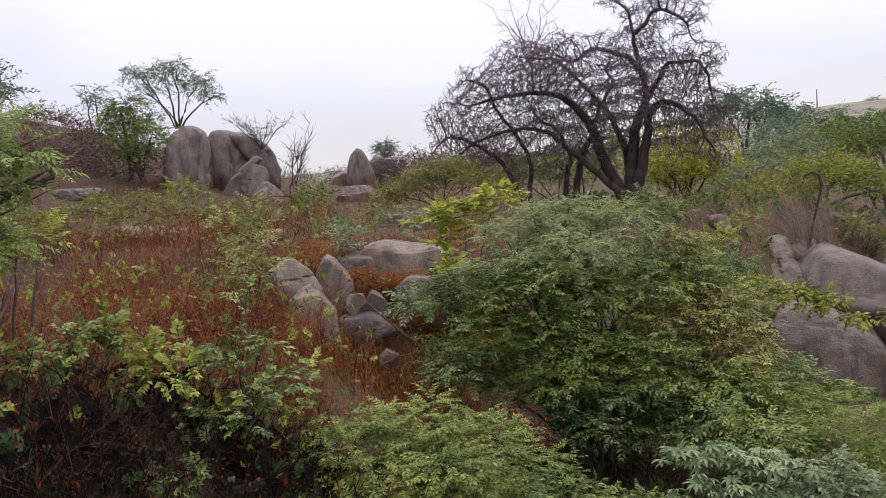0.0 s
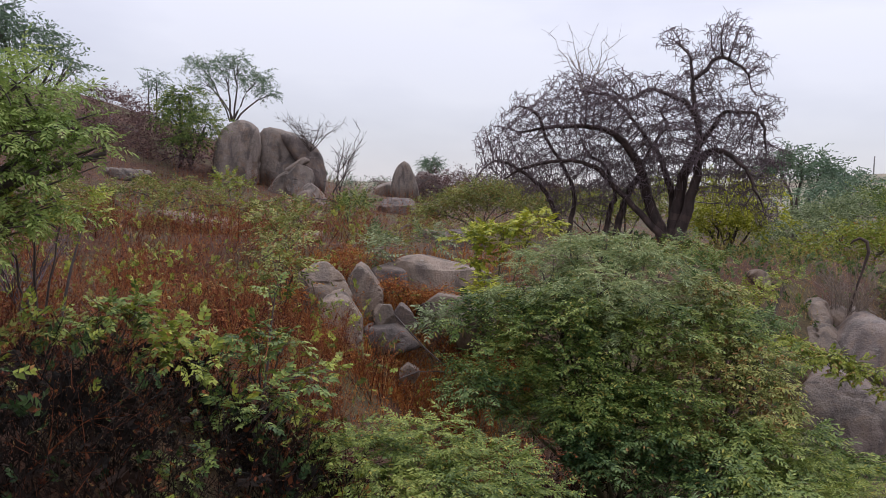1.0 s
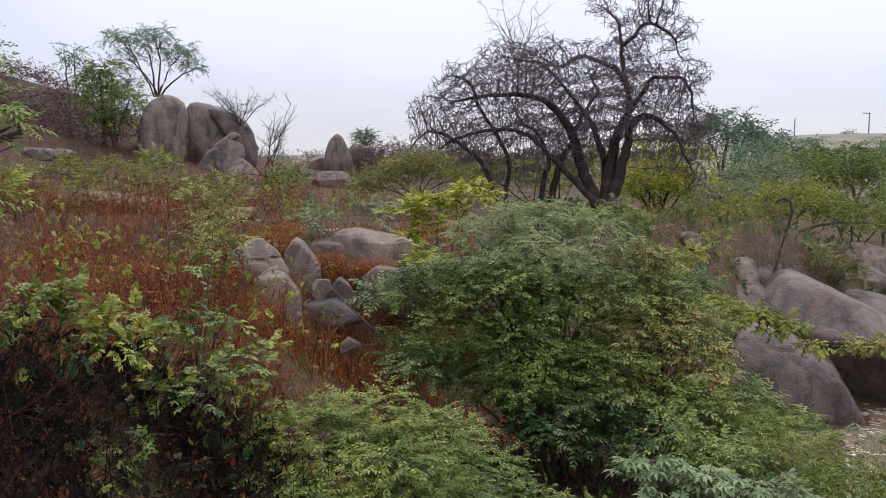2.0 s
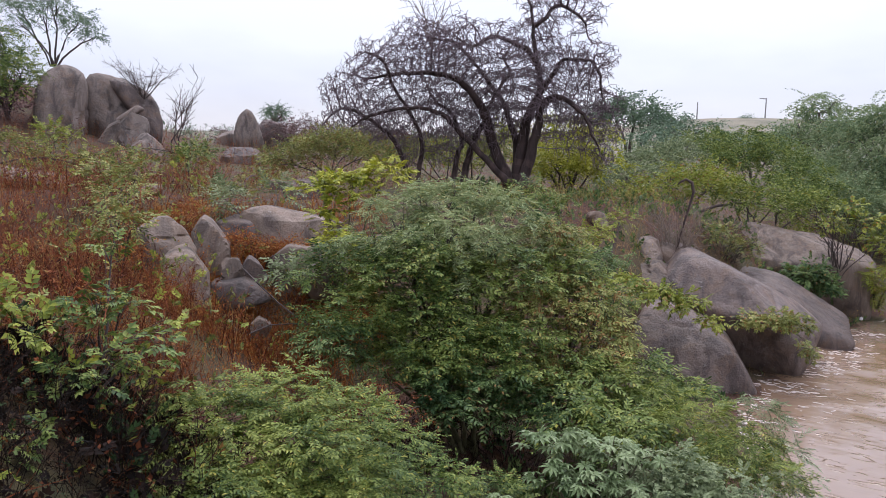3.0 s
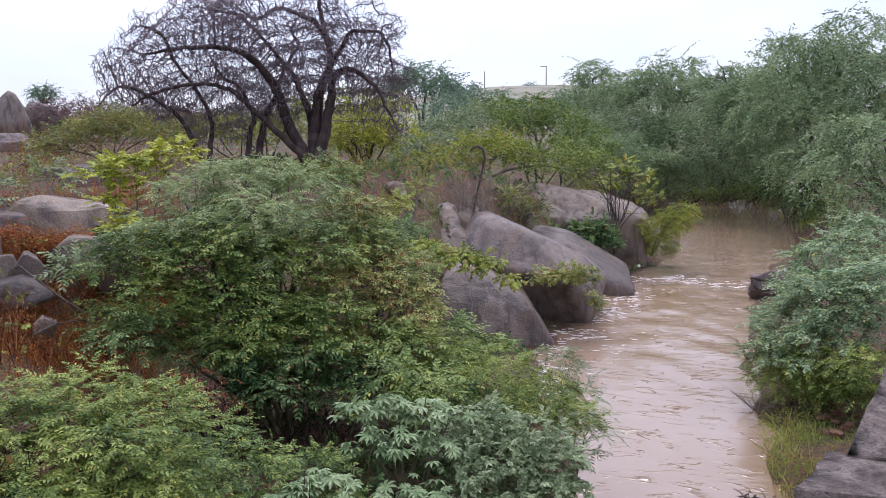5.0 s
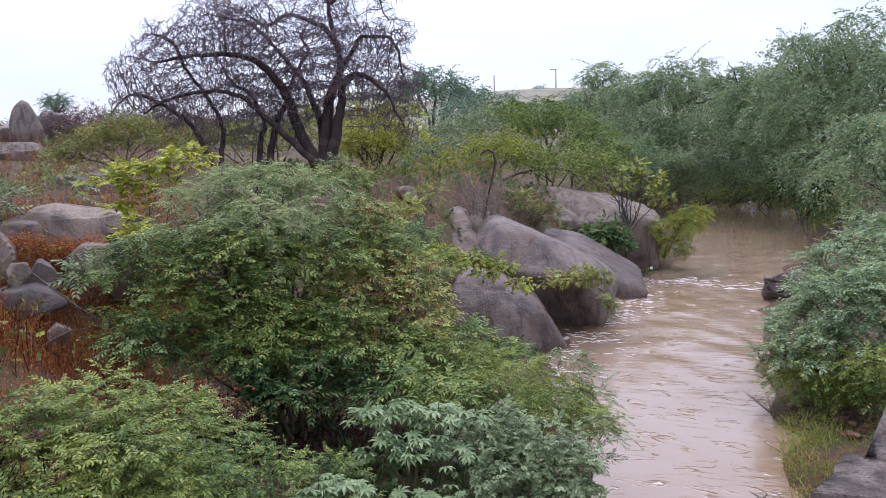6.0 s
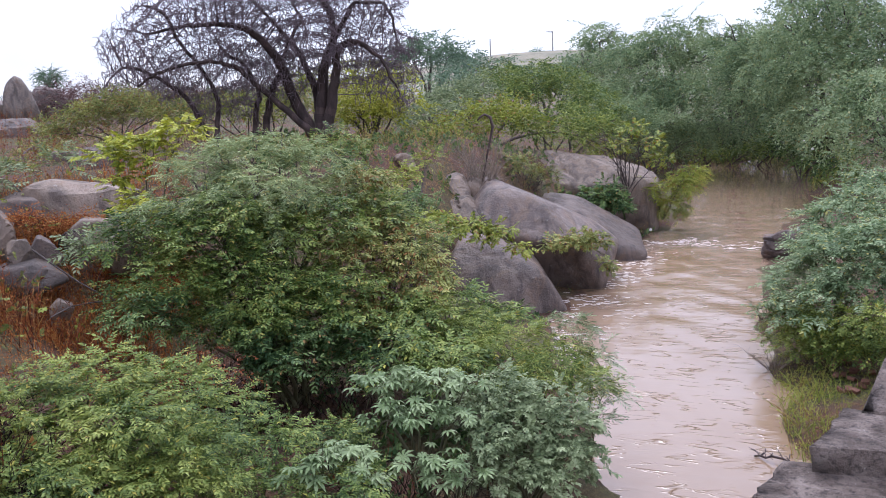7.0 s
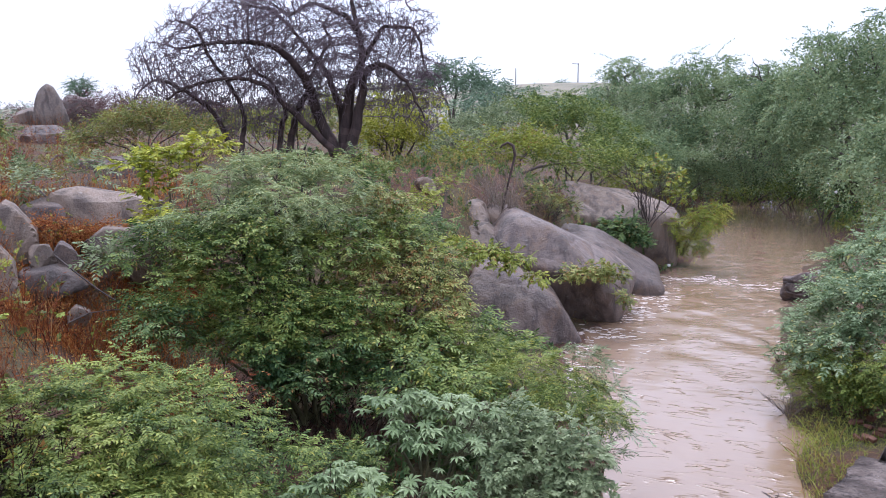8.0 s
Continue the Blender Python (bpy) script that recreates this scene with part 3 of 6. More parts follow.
def boulder(label, b, d, z, hw, hh, hd, roll, mat, seed, yaw=0.0, edge=7.0, rough=0.05, faces=9, joints=1, group="", detail=5):
    """A weathered block of granite: flat faces with rounded edges, joints and pitting. hw, hh, hd: half its width, height and depth."""
    r = np.random.default_rng(seed)
    bm = bmesh.new()
    bmesh.ops.create_icosphere(bm, subdivisions=detail, radius=1.0)
    u = np.array([q.co for q in bm.verts])
    n = np.concatenate([np.eye(3), -np.eye(3), unit(r.normal(0, 1, (faces, 3)))])
    n = unit(n + r.normal(0, 0.16, n.shape))
    lim = np.concatenate([np.ones(6), r.uniform(0.82, 1.12, faces) if edge < 8 else r.uniform(0.66, 0.98, faces)])
    reach = (np.maximum(u @ n.T, 0) / lim) ** edge
    v = u * (reach.sum(1, keepdims=True) ** (-1 / edge))
    v = v / np.abs(v).max(0)
    size = np.array((hw, hd, hh))
    q = v * size
    nrm = unit(v / size)
    off = r.uniform(-40, 40, 3)
    mean = size.mean()
    coarse = np.array([noise.fractal(Vector(c * (1.1 / mean) + off), 0.9, 2.1, 3) for c in q])
    fine = np.array([noise.fractal(Vector(c * (5.0 / mean) - off), 0.8, 2.3, 3) for c in q])
    crack = np.array([abs(noise.noise(Vector(c * (0.75 / mean) - off * 1.3))) for c in q])
    push = coarse * 1.5 + fine * 0.3 - 1.4 * np.exp(-(crack / 0.022) ** 2)
    for _ in range(joints):  # open joints that split the block
        k = unit(r.normal(0, 1, 3) * (1, 0.4, 0.7))
        gap = np.abs(v @ k - r.uniform(-0.35, 0.35) + 0.09 * coarse)
        push = push - 2.6 * np.exp(-(gap / 0.03) ** 2)
    q = q + nrm * (rough * mean * push)[:, None]
    for vert, c in zip(bm.verts, q):
        vert.co = c
    me = bpy.data.meshes.new("boulder")
    bm.to_mesh(me)
    bm.free()
    me.polygons.foreach_set("use_smooth", np.ones(len(me.polygons), bool))
    me.materials.append(mat)
    ob = new("boulder", me)
    p = at(b, d, z)
    # local x lies across the line of sight from the bridge, y away from it
    ob.matrix_world = Matrix.Translation(Vector(p)) @ Matrix.Rotation(radians(-b + yaw), 4, "Z") @ Matrix.Rotation(radians(roll), 4, "Y")
    return tagged(ob, label, "boulder", group)


def block(label, b, d, z, faces, deep, mat, seed, chips=(), edge=14.0, rough=0.03, sink=0.0, group="", detail=4, joints=0):
    """A jointed rock with flat worn faces. faces: (angle, metres) of the faces round its outline, seen along the line of sight;
    chips: further faces (x, y, z, metres); deep: half its depth; sink: how far its foot goes down into the soil."""
    r = np.random.default_rng(seed)
    rows = []
    ring = sorted((a % 360, h) for a, h in faces)
    worn = []
    for (a0, h0), (a1, h1) in zip(ring, ring[1:] + [(ring[0][0] + 360, ring[0][1])]):
        gap = radians(a1 - a0)
        if 1.1 < gap < 2.6:  # a sharp corner between two faces is worn off
            reach = math.sqrt(h0 * h0 + h1 * h1 - 2 * h0 * h1 * math.cos(gap)) / math.sin(gap)
            lean = math.acos(min(1.0, h0 / reach))
            worn.append(((a0 + a1) / 2, 0.955 * reach * math.cos(abs(gap / 2 - lean))))
    for a, h in list(faces) + worn:
        down = max(0.0, -math.sin(radians(a)))
        rows.append((math.cos(radians(a)), r.uniform(-0.2, 0.1), math.sin(radians(a)), h + sink * down))
    rows += [(r.uniform(-0.25, 0.25), -1.0, r.uniform(0.0, 0.5), deep * r.uniform(0.7, 0.9)), (0.1, 1.0, 0.1, deep), (r.uniform(-0.7, 0.7), -1.0, r.uniform(-0.4, 0.3), deep)]
    rows += list(chips)
    n = np.array([q[:3] for q in rows])
    lim = np.array([q[3] for q in rows])
    n = unit(n)
    crisp = edge >= 13
    edge = edge * (3.6 if crisp else 2.4)
    bm = bmesh.new()
    bmesh.ops.create_icosphere(bm, subdivisions=detail, radius=1.0)
    u = np.array([q.co for q in bm.verts])
    stretch = np.array((max(lim[:len(faces)].max(), 0.2), deep, max(lim[:len(faces)].mean(), 0.15)))
    u = unit(u * stretch)
    v = u / ((np.maximum(u @ n.T, 0) / lim) ** edge).sum(1, keepdims=True) ** (1 / edge)
    size = float(np.abs(v).max(0).mean())
    off = r.uniform(-40, 40, 3)
    coarse = np.array([noise.fractal(Vector(c * (1.3 / size) + off), 0.9, 2.1, 3) for c in v])
    fine = np.array([noise.fractal(Vector(c * (6.0 / size) - off), 0.8, 2.3, 3) for c in v])
    push = coarse * 0.8 + fine * 0.5 - 1.1 * np.exp(-(np.array([abs(noise.noise(Vector(c * (1.5 / size) - off * 1.3))) for c in v]) / 0.03) ** 2)
    for _ in range(joints):
        k = unit(r.normal(0, 1, 3) * (1, 0.3, 0.8))
        push = push - 2.4 * np.exp(-((v @ k / size - r.uniform(-0.3, 0.3) + 0.06 * coarse) / 0.02) ** 2)
    v = v + unit(v) * (rough * size * push)[:, None]
    for vert, c in zip(bm.verts, v):
        vert.co = c
    me = bpy.data.meshes.new("boulder")
    bm.to_mesh(me)
    bm.free()
    me.polygons.foreach_set("use_smooth", np.ones(len(me.polygons), bool))
    if crisp:
        me.set_sharp_from_angle(angle=radians(19))
    me.materials.append(mat)
    ob = new("boulder", me)
    ob.matrix_world = Matrix.Translation(Vector(at(b, d, z))) @ Matrix.Rotation(radians(-b), 4, "Z")
    return tagged(ob, label, "boulder", group)


# ---- ground and creek ----
def ground_sheet():
    rr = np.concatenate([[0.0], np.geomspace(1.5, 3500, 160)])
    fine = np.radians(np.linspace(-48, 66, 220))
    rest = np.radians(np.linspace(66, 312, 62)[1:-1])
    aa = np.concatenate([fine, rest])
    R_, A_ = np.meshgrid(rr, aa, indexing="ij")
    x, y = R_ * np.sin(A_), R_ * np.cos(A_)
    z = ground(x, y)
    n, k = len(rr), len(aa)
    i, j = np.meshgrid(np.arange(n - 1), np.arange(k), indexing="ij")
    a, b = i * k + j, i * k + (j + 1) % k
    f = np.concatenate([np.stack([a, b, b + k], -1).reshape(-1, 3), np.stack([a, b + k, a + k], -1).reshape(-1, 3)])
    g = Soup()
    g.add(np.stack([x, y, z], -1).reshape(-1, 3), f[:, ::-1])
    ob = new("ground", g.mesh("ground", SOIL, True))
    return tagged(ob, "uneven reddish-brown soil bank with leaf litter", "ground", kind="structure")


ground_sheet()


def creek():
    s = np.arange(-6.0, 57.5, 0.17)
    w = np.linspace(-5.5, 5.5, 80)
    S_, W_ = np.meshgrid(s, w, indexing="ij")
    swirl = 0.0035 * np.sin(S_ * 6.0 + 2.2 * np.sin(W_ * 1.1 + S_ * 0.35) + 1.3 * np.sin(S_ * 1.7)) * (0.4 + 0.6 * np.abs(lumps(W_, S_, 0.9)))
    swirl += 0.02 * lumps(W_, S_, 2.1, 5.0) * sm(S_, 12, 20)
    swirl *= 1 - 0.85 * sm(S_, 28, 38)
    n, k = S_.shape
    i, j = np.meshgrid(np.arange(n - 1), np.arange(k - 1), indexing="ij")
    a = i * k + j
    f = np.concatenate([np.stack([a, a + 1, a + k + 1], -1).reshape(-1, 3), np.stack([a, a + k + 1, a + k], -1).reshape(-1, 3)])
    g = Soup()
    g.add(np.stack([W_, S_, swirl], -1).reshape(-1, 3), f)
    ob = new("water", g.mesh("water", WATER, True))
    ob.matrix_world = Matrix.Rotation(math.atan2(ACROSS[1], ACROSS[0]), 4, "Z")
    return tagged(ob, "muddy brown creek water with small ripples", "water", kind="structure")


creek()

# ---- boulders by the creek ----
WR = "rocks at the water"
block("long humped granite boulder behind the waterside rocks", 29.79, 29.5, 1.52, ((-107, 1.22), (-64, 2.6), (-10, 3.39), (69, 1.41), (76, 1.22), (84, 1.36), (110, 2.34), (142, 3.42), (-148, 2.82)), 2.0, GRANITE, 13, ((0.05, -0.55, 0.83, 0.95), (0.0, -0.92, -0.4, 1.05), (0.75, -0.65, 0.1, 2.6)), 11.0, 0.03, 0.9, WR, 5)
block("smooth grey granite boulder tapering into the creek", 30.49, 25.0, 0.5, ((-150, 1.25), (-102, 1.0), (-57, 1.3), (61, 0.9), (83, 1.08), (132, 1.45), (20, 1.95)), 1.6, GRANITE_WET, 12, ((0.25, -0.65, 0.72, 0.95),), 9.0, 0.025, 0.6, WR, 5)
block("grey-brown granite boulder overhanging the creek", 28.19, 21.0, 1.21, ((-164, 1.39), (-121, 1.0), (-48, 1.73), (-7, 1.79), (51, 0.9), (65, 0.98), (87, 1.4), (140, 2.0)), 1.7, GRANITE_WET, 11, ((0.15, -0.8, 0.6, 1.05), (-0.15, -0.86, -0.5, 0.95), (0.8, -0.6, 0.1, 1.5)), 12.0, 0.028, 0.35, WR, 5)
block("low sloping granite slab at the creek bank", 25.28, 18.8, 0.58, ((-155, 0.98), (-104, 0.87), (-61, 1.31), (30, 1.0), (61, 0.81), (95, 1.17), (166, 1.33)), 1.4, GRANITE_WET, 14, ((0.1, -0.6, 0.8, 0.85), (0.5, -0.85, 0.1, 1.15)), 9.0, 0.03, 0.6, WR, 5)
block("cracked grey granite block on the bank", 22.1, 21.5, 2.32, ((-165, 0.4), (-90, 0.58), (-5, 0.36), (23, 0.46), (96, 0.58), (154, 0.44)), 0.6, GRANITE, 17, ((0.25, -0.6, 0.75, 0.42), (-0.5, -0.8, 0.3, 0.4)), 14.0, 0.035, 0.6, WR, 4, 1)
block("pale granite block leaning on the bank", 23.47, 22.0, 2.42, ((-172, 0.26), (-90, 0.41), (-30, 0.3), (22, 0.3), (76, 0.4), (154, 0.31)), 0.5, GRANITE, 18, ((0.3, -0.6, 0.7, 0.3),), 14.0, 0.035, 0.7, WR, 4)
block("grey granite block low on the bank", 22.73, 20.6, 2.07, ((-167, 0.45), (-110, 0.29), (-18, 0.49), (50, 0.33), (97, 0.36)), 0.6, GRANITE, 19, ((-0.2, -0.6, 0.75, 0.3),), 14.0, 0.035, 0.9, WR, 4, 1)
boulder("rough dark rock stub in the creek", 44.28, 24.7, 0.36, 0.54, 0.5, 0.5, -5, GRANITE_DARK, 20, edge=9.0, rough=0.16, faces=9, joints=2)

# ---- boulders in the gully on the slope ----
GR = "rocks in the gully"
block("pale grey granite block with a flat face", -9.9, 13.7, 2.8, ((-171, 0.36), (-120, 0.46), (-76, 0.52), (7, 0.37), (34, 0.38), (101, 0.52), (173, 0.4)), 0.6, GRANITE, 31, ((-0.1, -0.95, 0.3, 0.42),), 20.0, 0.025, 0.25, GR)
block("grey granite boulder among rust-coloured brush", -10.98, 14.4, 3.48, ((-175, 0.4), (-115, 0.33), (-85, 0.31), (-13, 0.4), (28, 0.3), (48, 0.27), (93, 0.35), (125, 0.37)), 0.6, GRANITE, 32, ((0.2, -0.75, 0.6, 0.3),), 14.0, 0.03, 0.5, GR, 4, 1)
block("wedge-shaped grey granite boulder leaning in the gully", -8.29, 15.2, 3.29, ((-173, 0.26), (-151, 0.28), (-73, 0.37), (-34, 0.34), (37, 0.26), (63, 0.33), (149, 0.37)), 0.6, GRANITE, 33, ((-0.5, -0.8, 0.3, 0.24),), 16.0, 0.025, 0.25, GR)
block("brown granite stone above the gully", -6.4, 16.6, 3.42, ((-145, 0.26), (-96, 0.19), (-22, 0.32), (50, 0.24), (88, 0.19), (111, 0.24)), 0.5, GRANITE_DARK, 50, (), 12.0, 0.04, 0.15, GR, 4)
block("long flat pale granite slab on the slope", -3.05, 17.0, 3.44, ((-154, 0.83), (-106, 0.39), (-92, 0.36), (-69, 0.53), (-24, 0.99), (79, 0.32), (98, 0.47), (120, 0.68)), 0.9, GRANITE, 34, ((0.02, -0.5, 0.87, 0.5), (-0.3, -0.9, 0.2, 0.75)), 14.0, 0.03, 0.1, GR)
block("small angular granite stone", -6.83, 14.3, 2.97, ((-154, 0.17), (-76, 0.12), (18, 0.16), (90, 0.14), (138, 0.14)), 0.2, GRANITE, 35, (), 16.0, 0.04, 0.15, GR, 4)
block("small dark granite stone", -5.43, 14.5, 2.92, ((-127, 0.14), (-76, 0.15), (32, 0.14), (56, 0.13), (147, 0.17)), 0.2, GRANITE_DARK, 36, (), 16.0, 0.04, 0.2, GR, 4)
block("dark brown granite boulder low in the gully", -6.36, 14.0, 2.53, ((-169, 0.42), (-95, 0.24), (-72, 0.28), (38, 0.36), (62, 0.26), (95, 0.26)), 0.4, GRANITE_DARK, 37, ((0.3, -0.7, 0.6, 0.3),), 12.0, 0.04, 0.0, GR, 4, 1)
block("low pale granite stone beside the bushes", -0.79, 15.5, 3.03, ((-110, 0.26), (-73, 0.17), (-6, 0.44), (78, 0.24), (99, 0.17), (129, 0.27)), 0.5, GRANITE, 38, ((0.0, -0.7, 0.7, 0.22),), 12.0, 0.035, 0.6, GR, 4)
block("low pale granite stone beside the bushes", -0.11, 14.8, 2.97, ((-97, 0.13), (-47, 0.17), (34, 0.25), (98, 0.12), (127, 0.15)), 0.35, GRANITE, 39, (), 12.0, 0.035, 0.6, GR, 4)
block("rounded grey granite stone under the brush", -2.5, 15.6, 2.86, ((-170, 0.45), (-90, 0.35), (-10, 0.5), (40, 0.38), (80, 0.33), (130, 0.36)), 0.5, GRANITE, 48, (), 10.0, 0.035, 0.3, GR, 4)
block("flat granite stone between the shrubs", 3.05, 16.6, 3.16, ((-129, 0.26), (-90, 0.11), (-55, 0.23), (57, 0.23), (91, 0.12), (110, 0.16)), 0.4, GRANITE, 40, (), 14.0, 0.035, 0.7, GR, 4)
block("narrow upright granite stone in the undergrowth", -11.49, 10.3, 2.54, ((-176, 0.08), (-157, 0.1), (-38, 0.21), (9, 0.08), (26, 0.11), (120, 0.27)), 0.2, GRANITE, 41, (), 14.0, 0.04, 0.6, GR, 4)
block("dark brown granite boulder behind the slab", -1.46, 22.0, 3.75, ((-174, 0.64), (-107, 0.51), (-80, 0.47), (1, 0.64), (62, 0.55), (92, 0.48), (123, 0.58)), 0.8, GRANITE_DARK, 42, ((0.1, -0.4, 0.9, 0.5),), 14.0, 0.04, 0.4, GR, 4, 2)
block("low grey granite stone on the slope", -3.83, 24.0, 3.94, ((-129, 0.31), (-86, 0.14), (1, 0.39), (84, 0.16), (122, 0.22)), 0.5, GRANITE_DARK, 49, (), 12.0, 0.04, 0.5, GR, 4)
boulder("flat pale rock in the brown brush", -19.03, 23.6, 3.99, 1.49, 0.33, 1.2, 3, GRANITE, 43, group=GR, edge=6.0, rough=0.07, faces=8, joints=2)
boulder("flat grey rock among bare twigs", -32.29, 15.3, 3.1, 0.65, 0.41, 1, 5, GRANITE, 44, group=GR, edge=13.0, rough=0.06, faces=9)
boulder("small pale rock in the brush", -12.09, 20.71, 3.9, 0.32, 0.17, 0.5, 0, GRANITE, 45, group=GR, detail=4, edge=13.0, rough=0.06, faces=9)
block("small brown stone in rust-coloured grass", -4.94, 13.0, 2.2, ((-157, 0.13), (-91, 0.11), (-31, 0.13), (62, 0.11), (134, 0.12)), 0.16, GRANITE, 46, (), 12.0, 0.04, 0.1, GR, 4)
boulder("low rock with dry debris on the bank path", 18.51, 21.12, 3.48, 0.39, 0.21, 0.5, 15, GRANITE, 47, group=GR, detail=4, edge=13.0, rough=0.06, faces=9)

# ---- the outcrop on the hill ----
OC = "outcrop on the hill"
block("tall domed granite boulder with dark streaks", -17.34, 36.6, 6.31, ((-115, 1.76), (-82, 1.66), (-16, 1.04), (-1, 1.0), (30, 1.42), (71, 1.82), (120, 1.53), (155, 1.13), (-180, 0.99)), 1.6, GRANITE_FAR, 51, ((-0.1, -0.85, 0.5, 1.6),), 12.0, 0.035, 0.5, OC, 4, 1)
block("massive granite boulder with a sloping back", -14.58, 37.6, 6.33, ((-93, 1.47), (-14, 1.13), (16, 1.17), (62, 1.5), (85, 1.58), (128, 1.57), (177, 1.0)), 1.6, GRANITE_FAR, 52, ((-0.3, -0.9, 0.3, 1.5),), 12.0, 0.035, 0.5, OC, 4, 2)
block("dark granite boulder draped over the outcrop", -12.57, 36.8, 6.53, ((-150, 0.5), (-103, 1.14), (-6, 0.9), (20, 0.59), (48, 0.62), (80, 0.92)), 0.9, GRANITE_DARK, 53, (), 12.0, 0.07, 0.2, OC, 4, 1)
block("leaning granite slab under the outcrop", -13.61, 34.8, 5.5, ((-91, 0.71), (-55, 0.42), (-8, 0.79), (68, 0.88), (136, 0.4), (148, 0.57)), 0.7, GRANITE_FAR, 54, ((0.2, -0.9, 0.4, 0.4),), 16.0, 0.03, 0.3, OC, 4)
block("thin leaning granite slab under the outcrop", -14.51, 34.6, 5.44, ((-102, 0.5), (-40, 0.2), (2, 0.41), (122, 0.27), (147, 0.21)), 0.5, GRANITE_FAR, 55, (), 16.0, 0.03, 0.3, OC, 4)
block("wedged granite splinter in the outcrop", -13.33, 35.3, 6.26, ((-171, 0.53), (-58, 0.14), (66, 0.45), (125, 0.12)), 0.5, GRANITE_FAR, 57, (), 12.0, 0.03, 0.0, OC, 4)
block("pale granite slab at the outcrop's foot", -12.13, 34.0, 4.59, ((-167, 0.87), (-105, 0.62), (-78, 0.7), (36, 0.63), (53, 0.67), (136, 0.76)), 0.8, GRANITE_FAR, 56, ((0.3, -0.8, 0.5, 0.55),), 14.0, 0.03, 0.3, OC, 4)
boulder("low rounded granite boulder on the slope", -24.2, 33.32, 5.43, 0.93, 0.35, 0.9, 0, GRANITE_FAR, 58, detail=4, edge=13.0, rough=0.06, faces=9)
block("cone-shaped granite boulder standing on the ridge", -5.75, 46.0, 5.89, ((-85, 0.86), (15, 0.65), (24, 0.66), (54, 1.0), (90, 1.32), (139, 0.89), (163, 0.69), (177, 0.67)), 1.1, GRANITE_FAR, 61, (), 9.0, 0.03, 0.8, "", 4)
block("low granite boulder beside the cone-shaped one", -7.11, 47.0, 5.38, ((-90, 0.4), (3, 0.56), (54, 0.58), (112, 0.44), (160, 0.55)), 0.9, GRANITE_FAR, 64, (), 12.0, 0.04, 0.7, "", 4)
block("dark granite block below the ridge", -6.28, 34.4, 4.55, ((-167, 0.75), (-88, 0.48), (-30, 0.65), (26, 0.76), (92, 0.48), (144, 0.64)), 1.0, GRANITE_DARK, 62, ((0.0, -0.4, 0.9, 0.5),), 14.0, 0.05, 0.3, "", 4, 1)
block("brown granite boulder on the ridge", -3.94, 50.0, 5.72, ((-96, 0.77), (6, 0.97), (42, 0.82), (72, 0.85), (143, 1.09), (179, 0.92)), 1.2, GRANITE_DARK, 63, (), 10.0, 0.05, 0.8, "", 4)
boulder("small pale granite boulder below the ridge", -2.83, 47.04, 4.7, 0.59, 0.46, 0.7, -20, GRANITE_FAR, 65, detail=4, edge=13.0, rough=0.06, faces=9)
boulder("low dark granite boulder below the ridge", -4.11, 38.64, 4.58, 0.81, 0.27, 0.7, -5, GRANITE_DARK, 66, detail=4, edge=13.0, rough=0.06, faces=9)


# ---- stepped concrete wing wall ----
def wall_block(corner, along, across, length, width, top, bottom, seed, slope=0.0):
    """A worn concrete block: its near top corner, the way of its long side, and the way of its width."""
    bm = bmesh.new()
    bmesh.ops.create_cube(bm, size=1.0)
    for v in bm.verts:
        v.co = ((v.co.x + 0.5) * length, (v.co.y + 0.5) * width, bottom if v.co.z < 0 else top)
    bmesh.ops.bevel(bm, geom=bm.edges[:], offset=0.018, segments=1, affect="EDGES")
    bmesh.ops.subdivide_edges(bm, edges=bm.edges[:], cuts=9, use_grid_fill=True)
    for v in bm.verts:
        n = noise.fractal(Vector((v.co.x * 6 + seed, v.co.y * 6, v.co.z * 6)), 0.8, 2.1, 4)
        v.co += v.normal * (n * 0.045 - 0.03 * max(0.0, noise.noise(Vector((v.co.x * 2.5, v.co.y * 2.5 + seed, v.co.z * 2.5)))))
        if v.co.z > 0.5 * (top + bottom):
            v.co.z += slope * v.co.x
    g = Soup()
    bm.verts.index_update()
    bmesh.ops.triangulate(bm, faces=bm.faces[:])
    co = np.array([tuple(v.co) for v in bm.verts])
    a, c = np.array((*along, 0)), np.array((*across, 0))
    p = np.array((corner[0], corner[1], 0)) + co[:, :1] * a + co[:, 1:2] * c + co[:, 2:] * np.array((0, 0, 1.0))
    g.add(p, [[v.index for v in f.verts] for f in bm.faces])
    bm.free()
    return g


wing = thing("wing_wall", "stepped weathered concrete wing wall beside the creek", "wall", (6.71, 5.60, 0), kind="structure")
part("block", wall_block((6.21, 5.90), (0.883, 0.470), (0.750, -0.662), 1.23, 3.00, 1.3, -0.6, 3.0, 0), CONCRETE, wing)
part("block", wall_block((5.35, 5.77), (0.883, 0.470), (0.750, -0.662), 0.92, 3.00, 1.02, -0.6, 9.0, 0), CONCRETE, wing)
part("sloped_coping", wall_block((7.33, 6.29), (0.883, 0.470), (0.750, -0.662), 3.50, 2.40, 1.32, -0.6, 5.0, 0.28), CONCRETE, wing)


